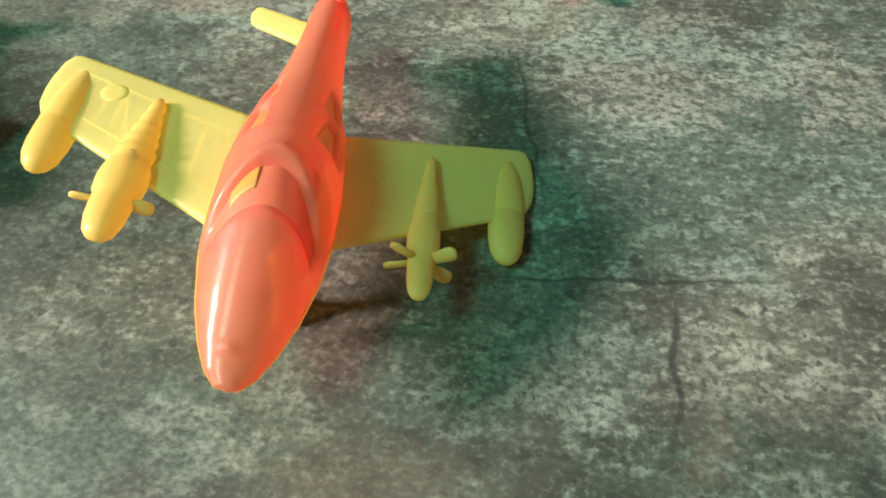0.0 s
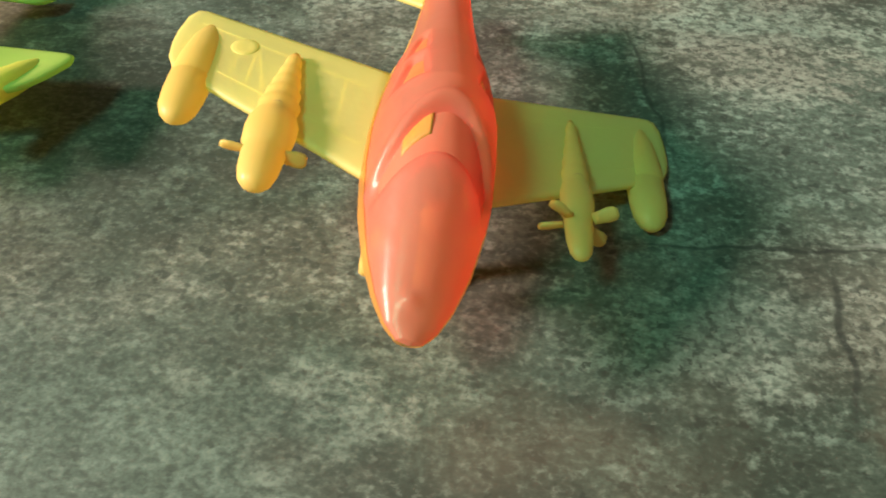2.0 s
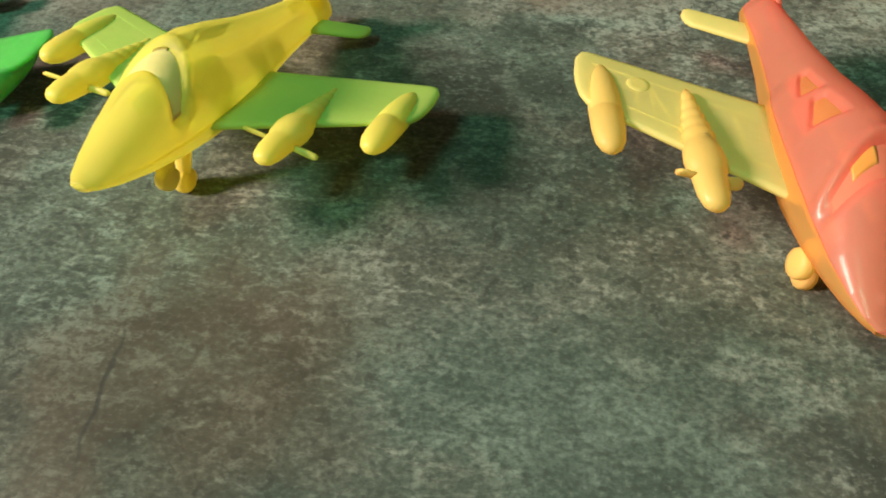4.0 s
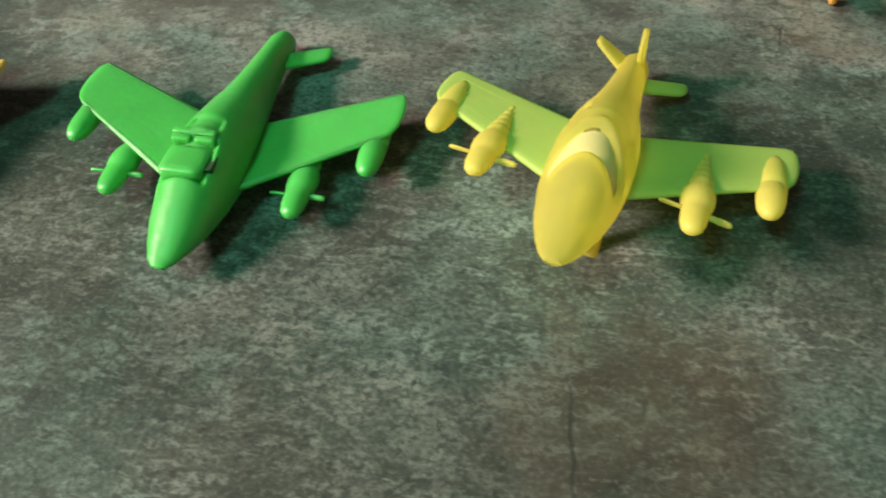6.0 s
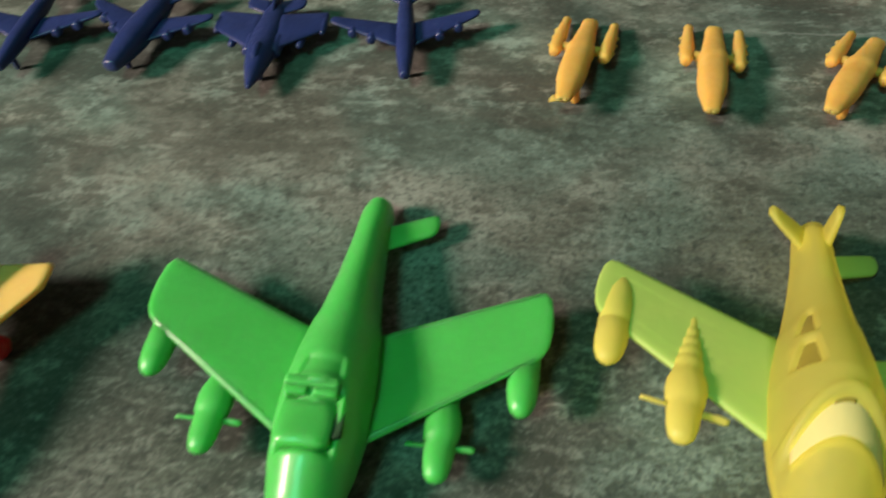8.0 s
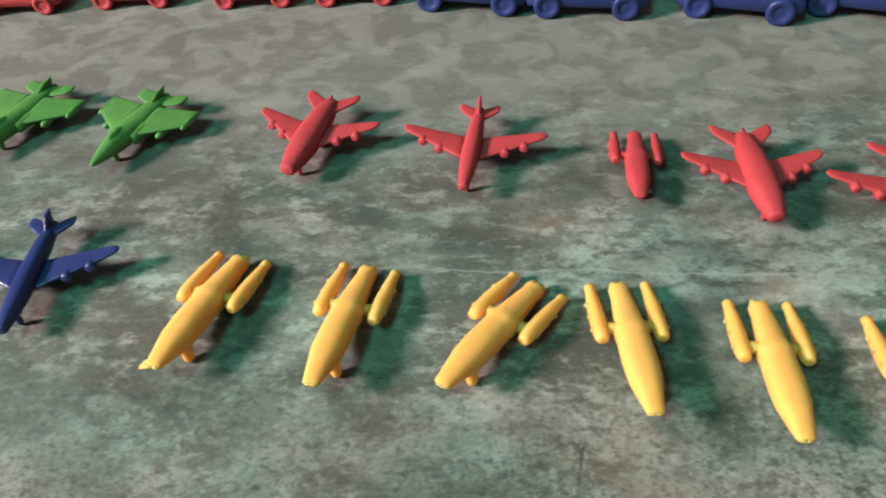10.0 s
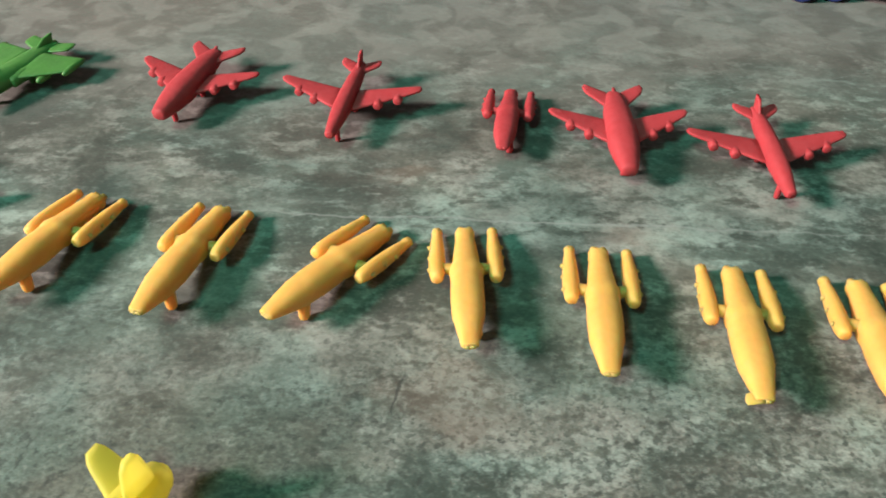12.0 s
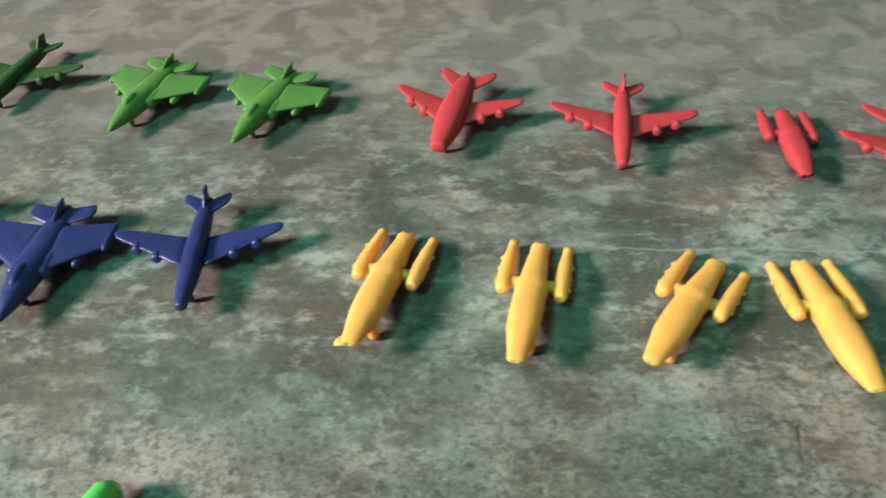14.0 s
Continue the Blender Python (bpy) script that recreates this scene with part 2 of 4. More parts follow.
    thick = k.math("SUBTRACT", thick, k.math("MULTIPLY", dark, 0.03))
    apart = k.add("ShaderNodeSeparateXYZ")
    k.link(wavy.outputs[0], apart.inputs[0])
    calm = k.math("MULTIPLY", k.ramp(apart.outputs[1], 0.175, 0.270, 1.0, 0.20), k.ramp(apart.outputs[0], -0.13, -0.02, 0.85, 1.0))
    calm = k.math("MULTIPLY", calm, k.math("SUBTRACT", 1.0, k.math("MULTIPLY", oval_mask(-0.075, 0.040, 0.055, 0.035, 0.3), 0.55)))
    brushed = k.noise(stretched(0.50, 9.4), 190, 5, 0.62, 0.5)
    near = k.math("MULTIPLY", k.ramp(apart.outputs[1], 0.165, 0.215, 1.0, 0.0), k.ramp(apart.outputs[0], -0.10, -0.02, 0.85, 0.0))
    dabs = k.noise(stretched(0.45, 12.6), 360, 6, 0.66, 0.5)
    grainy = k.ramp(k.math("ADD", fleck, thick), 0.475, 0.600)
    strokes = k.ramp(k.math("ADD", k.math("ADD", k.math("MULTIPLY", brushed, 0.62), k.math("MULTIPLY", fleck, 0.38)), thick), 0.47, 0.595)
    flecks = k.math("ADD", k.math("MULTIPLY", grainy, calm), k.math("MULTIPLY", strokes, k.math("SUBTRACT", 1.0, calm)))
    # the print drifts between green-grey and brown-grey, and its pale flecks between teal and beige
    drift = k.noise(stretched(0.8, 15.2), 26, 4, 0.55, 0.4)
    tone = k.mix(k.ramp(drift, 0.40, 0.60), (1.05, 0.97, 0.93), (0.90, 1.04, 1.00))
    colour = k.mix(1.0, colour, tone, "MULTIPLY")
    colour = k.mix(k.math("MULTIPLY", teal, 0.64), colour, (0.118, 0.166, 0.143))
    clump = k.math("ADD", k.math("MULTIPLY", k.noise(stretched(0.8, 21.7), 36, 4, 0.6, 0.4), 0.45), k.math("MULTIPLY", k.noise(stretched(0.75, 27.3), 84, 4, 0.6, 0.5), 0.55))
    patchy = k.math("MAXIMUM", k.ramp(clump, 0.40, 0.60, 0.24, 0.92), k.ramp(apart.outputs[0], 0.02, 0.06, 0.0, 0.68))
    flecks = k.math("ADD", k.math("MULTIPLY", flecks, k.math("SUBTRACT", 1.0, near)), k.math("MULTIPLY", k.ramp(k.math("ADD", dabs, thick), 0.45, 0.60), near))
    colour = k.mix(k.math("MULTIPLY", flecks, patchy), colour, k.mix(k.ramp(drift, 0.38, 0.62), (0.365, 0.365, 0.325), (0.290, 0.365, 0.325)))
    colour = k.mix(k.math("MULTIPLY", k.ramp(pit, 0.58, 0.64), k.math("ADD", 0.12, k.math("MULTIPLY", calm, 0.46))), colour, (0.036, 0.042, 0.039))
    speck = k.noise(stretched(0.95, 8.8), 500, 3, 0.6, 0.1)
    colour = k.mix(k.math("MULTIPLY", k.ramp(speck, 0.55, 0.61), k.math("MULTIPLY", calm, k.math("ADD", k.math("MULTIPLY", flecks, 0.62), 0.15))), colour, (0.045, 0.055, 0.048))
    colour = k.mix(k.math("MULTIPLY", k.ramp(speck, 0.44, 0.34), k.math("MULTIPLY", calm, k.math("MULTIPLY", flecks, 0.40))), colour, (0.46, 0.50, 0.45))
    close = k.ramp(apart.outputs[1], 0.160, 0.240, 1.0, 0.35)
    colour = k.mix(k.math("MULTIPLY", k.ramp(fine, 0.36, 0.56, 0.52, 0.0), close), colour, (0.050, 0.057, 0.050))
    colour = k.mix(k.math("MULTIPLY", k.ramp(fine, 0.54, 0.68, 0.0, 0.30), close), colour, (0.36, 0.39, 0.35))
    colour = k.mix(k.math("MULTIPLY", brown, 0.55), colour, k.mix(0.45, colour, (0.26, 0.17, 0.13)))
    cloud = k.noise(stretched(0.8, 6.1), 17, 4, 0.55)
    colour = k.mix(k.ramp(cloud, 0.38, 0.54, 0.26, 0.0), colour, k.mix(1.0, colour, (0.50, 0.56, 0.52), "MULTIPLY"))
    colour = k.mix(k.ramp(cloud, 0.50, 0.66, 0.0, 0.22), colour, k.mix(1.0, colour, (1.8, 1.85, 1.75), "MULTIPLY"))
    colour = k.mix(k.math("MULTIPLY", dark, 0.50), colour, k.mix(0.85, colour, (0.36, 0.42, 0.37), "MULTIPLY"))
    # one oval darkened in the colour for uneven lighting and lens falloff
    colour = k.mix(oval_mask(-0.150, 0.056, 0.034, 0.030, 0.4), colour, k.mix(1.0, colour, (0.72, 0.69, 0.67), "MULTIPLY"))
    blots = k.mix(k.ramp(k.noise(stretched(1.0, 4.4), 62, 3, 0.5, 0.6), 0.43, 0.57), (0.165, 0.158, 0.140), (0.255, 0.245, 0.220))
    colour = k.mix(k.ramp(apart.outputs[1], 0.300, 0.385, 0.0, 0.72), colour, blots)
    colour = k.mix(k.math("MULTIPLY", lines, 0.7), colour, (0.035, 0.038, 0.036))
    colour = k.mix(k.math("MULTIPLY", pale_line, 0.45), colour, (0.34, 0.36, 0.34))
    colour = k.mix(1.0, colour, (0.88, 0.885, 0.88), "MULTIPLY")
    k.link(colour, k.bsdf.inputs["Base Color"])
    k.link(k.ramp(fleck, 0.3, 0.7, 0.66, 0.48), k.bsdf.inputs["Roughness"])
    k.bsdf.inputs["Specular IOR Level"].default_value = 0.3
    k.bump(k.math("ADD", fleck, k.math("MULTIPLY", fine, 0.4)), 0.12, 0.0005)
    return k.mat


def wall_material():
    k = Nodes("painted_wall")
    where = k.add("ShaderNodeTexCoord").outputs["Object"]
    k.link(k.mix(k.noise(where, 3, 4), (0.115, 0.112, 0.108), (0.145, 0.14, 0.135)), k.bsdf.inputs["Base Color"])
    k.bsdf.inputs["Roughness"].default_value = 0.8
    k.bump(k.noise(where, 120, 3), 0.1, 0.002)
    return k.mat


SHEET, WALL = sheet_material(), wall_material()


# ---- building helpers ----
def mesh_of(name, bm, material, smooth=True):
    bmesh.ops.recalc_face_normals(bm, faces=bm.faces)
    me = bpy.data.meshes.new(name)
    bm.to_mesh(me)
    bm.free()
    me.materials.append(material)
    for p in me.polygons:
        p.use_smooth = smooth
    return me


def part(name, bm, material, parent, label="", smooth=True):
    ob = new(name, mesh_of(name, bm, material, smooth))
    ob.parent = parent
    if label:
        ob["label"] = label
    return ob


def rows_mesh(bm, rows, closed=True, caps=True):
    """Faces between rows of points; each row is a ring (closed) or a strip."""
    made = [[bm.verts.new(p) for p in row] for row in rows]
    for a, b in zip(made, made[1:]):
        n = len(a)
        for i in range(n if closed else n - 1):
            j = (i + 1) % n
            bm.faces.new((a[i], a[j], b[j], b[i]))
    if caps:
        bm.faces.new(made[0])
        bm.faces.new(list(reversed(made[-1])))
    return bm


def eased(y, table):
    """Smooth value at y from a table of (y, value)."""
    if y <= table[0][0]:
        return table[0][1]
    for (y0, v0), (y1, v1) in zip(table, table[1:]):
        if y <= y1:
            s = (y - y0) / (y1 - y0)
            return v0 + (v1 - v0) * s
    return table[-1][1]


def steps(y0, y1, n):
    """n + 1 values, closer together near both ends."""
    return [y0 + (y1 - y0) * (0.5 - 0.5 * math.cos(math.pi * i / n)) for i in range(n + 1)]


def round_body(bm, y0, y1, width, top, bottom, axis=0.0, x=0.0, n=40, around=28, dent=None, arc=(0.0, 2 * math.pi), boxy=1.0):
    """A hull along y from tables of half width and of height over and under its axis; dent(y, angle) sinks it."""
    whole = arc[1] - arc[0] > 6.2
    rows = []
    for y in steps(y0, y1, n):
        w, t, b = (max(eased(y, tab), 2e-5) for tab in (width, top, bottom))
        ax = eased(y, axis) if isinstance(axis, (list, tuple)) else axis
        row = []
        for i in range(around if whole else around + 1):
            a = arc[0] + (arc[1] - arc[0]) * i / around
            c, s = math.cos(a), math.sin(a)
            c, s = math.copysign(abs(c) ** boxy, c), math.copysign(abs(s) ** boxy, s)
            k = 1.0 - (dent(y, a) if dent else 0.0)
            row.append((x + w * c * k, y, ax + (t if s > 0 else b) * s * k))
        rows.append(row)
    return rows_mesh(bm, rows, closed=whole, caps=whole)


def spindle(bm, x, z, profile, n=14, thick=1.0, flat=1.0):
    """A turned body along y at x, z from (y, radius) pairs."""
    rows = [[(x + thick * r * math.cos(2 * math.pi * i / n), y, z + flat * thick * r * math.sin(2 * math.pi * i / n)) for i in range(n)] for y, r in profile]
    return rows_mesh(bm, rows)


def blade(bm, sections, n=10, crisp=1.0):
    """A wing or fin: sections of (root point, chord start, chord end, thickness) along its length.
    Each section is (centre x, z), front y, rear y, thickness, and thick direction."""
    rows = []
    for (x, z), front, rear, thick, (dx, dz) in sections:
        row = []
        for i in range(n * 2):
            a = 2 * math.pi * i / (n * 2)
            u = 0.5 - 0.5 * math.copysign(abs(math.cos(a)) ** (0.8 * crisp), math.cos(a))
            h = 0.5 * thick * math.copysign(abs(math.sin(a)) ** (0.6 * crisp), math.sin(a))
            row.append((x + dx * h, front + (rear - front) * u, z + dz * h))
        rows.append(row)
    return rows_mesh(bm, rows)


def wing_sections(s, x0, x1, z0, z1, f0, f1, r0, r1, t0, t1, n=8, tip=0.003):
    """Sections from root x0 to tip x1 on side s, with a rounded end."""
    out = []
    for i in range(n + 1):
        u = 1 - (1 - i / n) ** 1.6
        x = x0 + (x1 - x0) * u
        f, r, t = f0 + (f1 - f0) * u, r0 + (r1 - r0) * u, t0 + (t1 - t0) * u
        over = max(0.0, (x - (x1 - tip)) / tip)
        shrink = 1 - math.sqrt(max(0.0, 1 - over * over))
        c = f + (r - f) * 0.42
        f, r, t = f + (c - f) * shrink * 0.75, r + (c - r) * shrink * 0.75, t * (1 - 0.6 * shrink)
        out.append(((s * x, z0 + (z1 - z0) * u), f, r, t, (0, 1)))
    return out


def bar(bm, a, b, ra, rb, n=8):
    """A rounded bar from a to b."""
    a, b = Vector(a), Vector(b)
    d = (b - a).normalized()
    u = d.orthogonal().normalized()
    v = d.cross(u)
    rows = []
    for s, k in ((-0.7, 0.35), (-0.45, 0.8), (0, 1), (1, 1), (1.45, 0.8), (1.7, 0.35)):
        r0 = ra if s <= 0.5 else rb
        p = a + d * (s * ra) if s <= 0 else b + d * ((s - 1) * rb)
        rows.append([p + (u * math.cos(2 * math.pi * i / n) + v * math.sin(2 * math.pi * i / n)) * r0 * k for i in range(n)])
    return rows_mesh(bm, rows)


def root_at(name, matrix, label, category, group=""):
    ob = new(name)
    ob.empty_display_size = 0.005
    ob.matrix_basis = matrix
    return tagged(ob, label, category, group)


# ---- the setting ----
def slab(name, lo, hi, material):
    bm = bmesh.new()
    bmesh.ops.create_cube(bm, size=1)
    bmesh.ops.scale(bm, vec=[h - l for l, h in zip(lo, hi)], verts=bm.verts)
    bmesh.ops.translate(bm, vec=[(h + l) / 2 for l, h in zip(lo, hi)], verts=bm.verts)
    return tagged(new(name, mesh_of(name, bm, material, False)), kind="structure")


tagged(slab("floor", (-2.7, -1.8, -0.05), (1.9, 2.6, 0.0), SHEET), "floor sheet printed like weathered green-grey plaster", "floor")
tagged(slab("wall_north", (-2.7, 2.6, -0.05), (1.9, 2.7, 2.5), WALL), "plain dark grey painted wall", "wall")
tagged(slab("wall_south", (-2.7, -1.9, -0.05), (1.9, -1.8, 2.5), WALL), "plain dark grey painted wall", "wall")
tagged(slab("wall_west", (-2.8, -1.9, -0.05), (-2.7, 2.7, 2.5), WALL), "plain dark grey painted wall", "wall")
tagged(slab("wall_east", (1.9, -1.9, -0.05), (2.0, 2.7, 2.5), WALL), "plain dark grey painted wall", "wall")
tagged(slab("ceiling", (-2.8, -1.9, 2.5), (2.0, 2.7, 2.6), WALL), "plain dark grey ceiling", "ceiling")

# ---- large toy aircraft: one mould, three colourings ----
HALF = [(-0.0365, 0.0), (-0.0361, 0.0018), (-0.034, 0.0036), (-0.030, 0.0055), (-0.024, 0.0075), (-0.016, 0.0092), (-0.008, 0.0100), (0.0, 0.0101),
        (0.008, 0.0095), (0.016, 0.0084), (0.020, 0.0072), (0.030, 0.0058), (0.042, 0.0047), (0.053, 0.0043), (0.0565, 0.0034), (0.0583, 0.0019), (0.0590, 0.0)]
OVER = [(-0.0365, 0.0), (-0.0361, 0.0010), (-0.034, 0.0020), (-0.030, 0.0043), (-0.024, 0.0078), (-0.016, 0.0124), (-0.011, 0.0148), (-0.005, 0.0163), (0.0, 0.0166),
        (0.008, 0.0149), (0.018, 0.0123), (0.030, 0.0100), (0.042, 0.0083), (0.052, 0.0068), (0.0565, 0.0050), (0.0583, 0.0026), (0.0590, 0.0)]
UNDER = [(-0.0365, 0.0), (-0.0361, 0.0009), (-0.034, 0.0016), (-0.030, 0.0027), (-0.024, 0.0038), (-0.016, 0.0047), (-0.008, 0.0054), (0.0, 0.0058), (0.008, 0.0053), (0.018, 0.0040), (0.030, 0.0026), (0.045, 0.0017), (0.056, 0.0012), (0.0590, 0.0)]


def eased_step(u):
    u = max(0.0, min(1.0, u))
    return u * u * (3 - 2 * u)


def pocket(y, a, y0, y1, a0, a1, soft_y=0.0014, soft_a=0.10):
    """1 inside a window of the hull, 0 outside, with short slopes."""
    def edge(v, lo, hi, soft):
        return max(0.0, min(1.0, (v - lo) / soft)) * max(0.0, min(1.0, (hi - v) / soft))
    return edge(y, y0, y1, soft_y) * edge(a, a0, a1, soft_a)


def screen_edges(a):
    """The front and rear edge of the windscreen at an angle round the hull."""
    c = math.cos(a) ** 2
    return -0.0146 - 0.0050 * c, -0.0056 - 0.0110 * c


def screen_depth(a):
    """How far the windscreen is sunk at an angle round the hull, from 0 to 1."""
    front, back = screen_edges(a)
    return max(0.0, min(1.0, (math.sin(a) - 0.25) / 0.35)) * max(0.0, min(1.0, (back - front) / 0.003))


def crescent(hull_point, a0, a1, q0, q1, k, n=24):
    """A curved plate on the hull between two angles and two shares of the windscreen's depth."""
    rows = []
    for i in range(n + 1):
        a = a0 + (a1 - a0) * i / n
        front, back = screen_edges(a)
        ys = [front + (back - front) * (q0 + (q1 - q0) * q / 5) for q in range(6)]
        sunk = 1.0 - 0.062 * screen_depth(a) + k
        rows.append([hull_point(y, a, sunk + 0.012 * math.sin(math.pi * q / 5)) for q, y in enumerate(ys)] + [hull_point(y, a, sunk - 0.09) for y in reversed(ys)])
    return rows_mesh(bmesh.new(), rows)


def aircraft(name, matrix, label, colours, dihedral, tails, blades, gear, windows, hole, high=1.0, plump=1.0, offsets=(0.0, 0.0), lines=True, bump=False, seam=0.10, screen=None, slim=(1.0, 1.0), reach=(1.0, 1.0)):
    """colours: body, belly, wing, pods, cockpit. tails: stabilisers and fins to build. blades: propeller angles.
    high: scale of the hull's height; offsets: heights of tanks and engines over the wing."""
    body_m, belly_m, wing_m, pod_m, hole_m = colours
    root = root_at(name, matrix, label, "toy plane", "large toy planes on the floor")

    def dent(y, a):
        d = 0.0
        for y0, y1, a0, a1, deep in windows:
            # windows narrow towards the tail
            u = max(0.0, min(1.0, (y - y0) / (y1 - y0)))
            u *= 1.0 if lines else 0.3
            d = max(d, deep * pocket(y, a, y0, y1, a0 + (a1 - a0) * 0.15 * u, a1 - (a1 - a0) * 0.40 * u))
        # the screen: a sunk crescent behind the nose dome, with a rim behind it
        front, back = screen_edges(a)
        if screen and math.sin(a) > 0.25 and back > front:
            d = max(d, 0.075 * screen_depth(a) * eased_step((y - front) / 0.0020) * eased_step((back - y) / 0.0020))
        if screen and math.sin(a) > 0.1:
            d -= 0.045 * min(1.0, (math.sin(a) - 0.1) / 0.3) * math.exp(-((y - back - 0.0009) / 0.0012) ** 2)
        if bump:
            d -= 0.11 * math.exp(-((y + 0.0318) / 0.0009) ** 2 - ((a - 1.75) / 0.26) ** 2)
        return d

    over = [(y, t * high) for y, t in OVER]

    def hull_point(y, a, k):
        return eased(y, HALF) * math.cos(a) * k, y, eased(y, over) * math.sin(a) * k

    bm = bmesh.new()
    round_body(bm, -0.0365, 0.0590, HALF, over, UNDER, n=240, around=104, dent=dent, arc=(0.08, math.pi - seam))
    fuselage = part("fuselage", bm, body_m, root)
    bm = bmesh.new()
    belly = 1.03 if seam > 0.15 else 0.985
    round_body(bm, -0.0360, 0.0585, [(y, w * belly) for y, w in HALF], over, [(y, b * (belly * 2.2 - 1.18)) for y, b in UNDER], n=60, around=30, arc=(math.pi - seam - 0.06, 2 * math.pi + 0.14))
    part("lower_hull", bm, belly_m, root)
    if screen:
        # the pale crescent between the nose dome and the rim, and an opening in it
        bm = crescent(hull_point, 0.55, math.pi - 0.55, 0.02, 0.98, 0.0)
        part("windscreen", bm, screen, fuselage, "pale hazy windscreen")
    if not lines:
        # open cockpit: a hinge bar with two prongs across its rear edge, and a padded panel before it
        zc, cx, cy = eased(-0.0045, over), -0.0010, -0.0075
        bm = bmesh.new()
        for x0, x1, y0, y1, top in ((-0.0058, 0.0056, 0.0036, 0.0056, -0.0002), (-0.0056, -0.0008, 0.0020, 0.0040, -0.0010), (0.0004, 0.0054, 0.0020, 0.0040, -0.0010)):
            rows_mesh(bm, [[(cx + (x0 + x1) / 2 + (x1 - x0) / 2 * k * math.copysign(abs(math.cos(b)) ** 0.3, math.cos(b)), cy + (y0 + y1) / 2 + (y1 - y0) / 2 * k * math.copysign(abs(math.sin(b)) ** 0.3, math.sin(b)), zc + top + dz) for b in (2 * math.pi * (j + 0.5) / 16 for j in range(16))] for k, dz in ((1.0, -0.0040), (1.0, -0.0004), (0.96, -0.0001), (0.85, 0.0))])
        part("hinge", bm, body_m, fuselage)
        bm = bmesh.new()
        rows_mesh(bm, [[(cx - 0.0002 + 0.0058 * k * math.copysign(abs(math.cos(b)) ** 0.4, math.cos(b)), cy - 0.0032 + 0.0048 * k * math.copysign(abs(math.sin(b)) ** 0.4, math.sin(b)), zc - 0.0030 + dz - 0.0006 * math.copysign(abs(math.cos(b)), math.cos(b)) ** 2) for b in (2 * math.pi * j / 24 for j in range(24))] for k, dz in ((1.0, -0.0030), (1.0, 0.0), (0.94, 0.0005), (0.6, 0.0008))])
        part("cockpit_panel", bm, body_m, fuselage)
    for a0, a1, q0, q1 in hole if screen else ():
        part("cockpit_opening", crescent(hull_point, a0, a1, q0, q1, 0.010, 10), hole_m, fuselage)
    for hx, hy, hw, hl, hz in () if screen else hole:
        bm = bmesh.new()
        rows = [[(hx + sx * hw * k, hy + sy * hl * k, hz + dz - 0.25 * abs(sx - 0.3) * hw) for sx, sy in ((-1, -1), (0, -1.15), (1, -1), (1.1, 0), (1, 1), (0, 1.1), (-1, 1), (-1.1, 0))] for k, dz in ((1.0, -0.0016), (1.0, 0.0), (0.8, 0.0001))]
        rows_mesh(bm, rows)
        part("cockpit_opening", bm, hole_m, fuselage, smooth=False)
    # sunk plates; on the yellow plane their dark colour paints shade inside openings
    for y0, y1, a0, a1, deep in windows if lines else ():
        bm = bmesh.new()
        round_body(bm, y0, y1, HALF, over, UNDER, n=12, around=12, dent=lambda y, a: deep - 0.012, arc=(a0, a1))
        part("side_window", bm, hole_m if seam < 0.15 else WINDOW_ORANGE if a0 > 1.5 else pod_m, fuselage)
    z0, z1 = dihedral

    def chord(x, u):
        w = (x - 0.006) / 0.0402
        return (-0.0115 + 0.0250 * w) * (1 - u) + (0.0165 + 0.0145 * w) * u

    for s in (-1, 1):
        bm = bmesh.new()
        blade(bm, wing_sections(s, 0.006, 0.0462, z0, z1, chord(0.006, 0), chord(0.0462, 0), chord(0.006, 1), chord(0.0462, 1), 0.0022, 0.0017, n=14), crisp=0.65)
        wing = part("wing", bm, wing_m, root, "semi-clear moulded wing" if wing_m is not body_m else "")

        def top(x, lift=0.0):
            return z0 + (z1 - z0) * (x - 0.006) / 0.0402 + (0.0010 - 0.0002 * x / 0.045) + lift

        if lines:
            # raised panel lines along and across the wing
            for u, xa, xb in ((0.22, 0.0115, 0.0370), (0.76, 0.0115, 0.0425)):
                bm = bmesh.new()
                bar(bm, (s * xa, chord(xa, u), top(xa, -0.00020)), (s * xb, chord(xb, u), top(xb, -0.00020)), 0.00030, 0.00030, 6)
                part("panel_line", bm, wing_m, wing)
            for xa in (0.0155, 0.0315, 0.0345):
                bm = bmesh.new()
                bar(bm, (s * xa, chord(xa, 0.25), top(xa, -0.00024)), (s * xa, chord(xa, 0.74), top(xa, -0.00024)), 0.00025, 0.00025, 6)
                part("panel_line", bm, wing_m, wing)
            bm = bmesh.new()
            bar(bm, (s * 0.0285, chord(0.0285, 0.28), top(0.0285, -0.00024)), (s * 0.0312, chord(0.0312, 0.70), top(0.0312, -0.00024)), 0.00025, 0.00025, 6)
            part("panel_line", bm, wing_m, wing)
            if s < 0 and bump:
                # a round moulding mark between the engine and the tank
                bm = bmesh.new()
                rows_mesh(bm, [[(-0.0338 + 0.0025 * k * math.cos(b), chord(0.0338, 0.66) + 0.0025 * k * math.sin(b), top(0.0338 + dx, dz)) for b, dx in ((2 * math.pi * j / 20, -0.0025 * k * math.cos(2 * math.pi * j / 20)) for j in range(20))] for k, dz in ((1.0, -0.0006), (1.0, 0.0000), (0.88, 0.0002), (0.5, 0.0002))])
                part("moulding_mark", bm, wing_m, wing)
        else:
            # raised edges along the front and the rear of the wing
            for u, xa, xb in ((0.05, 0.0105, 0.0425), (0.94, 0.0105, 0.0440)):
                bm = bmesh.new()
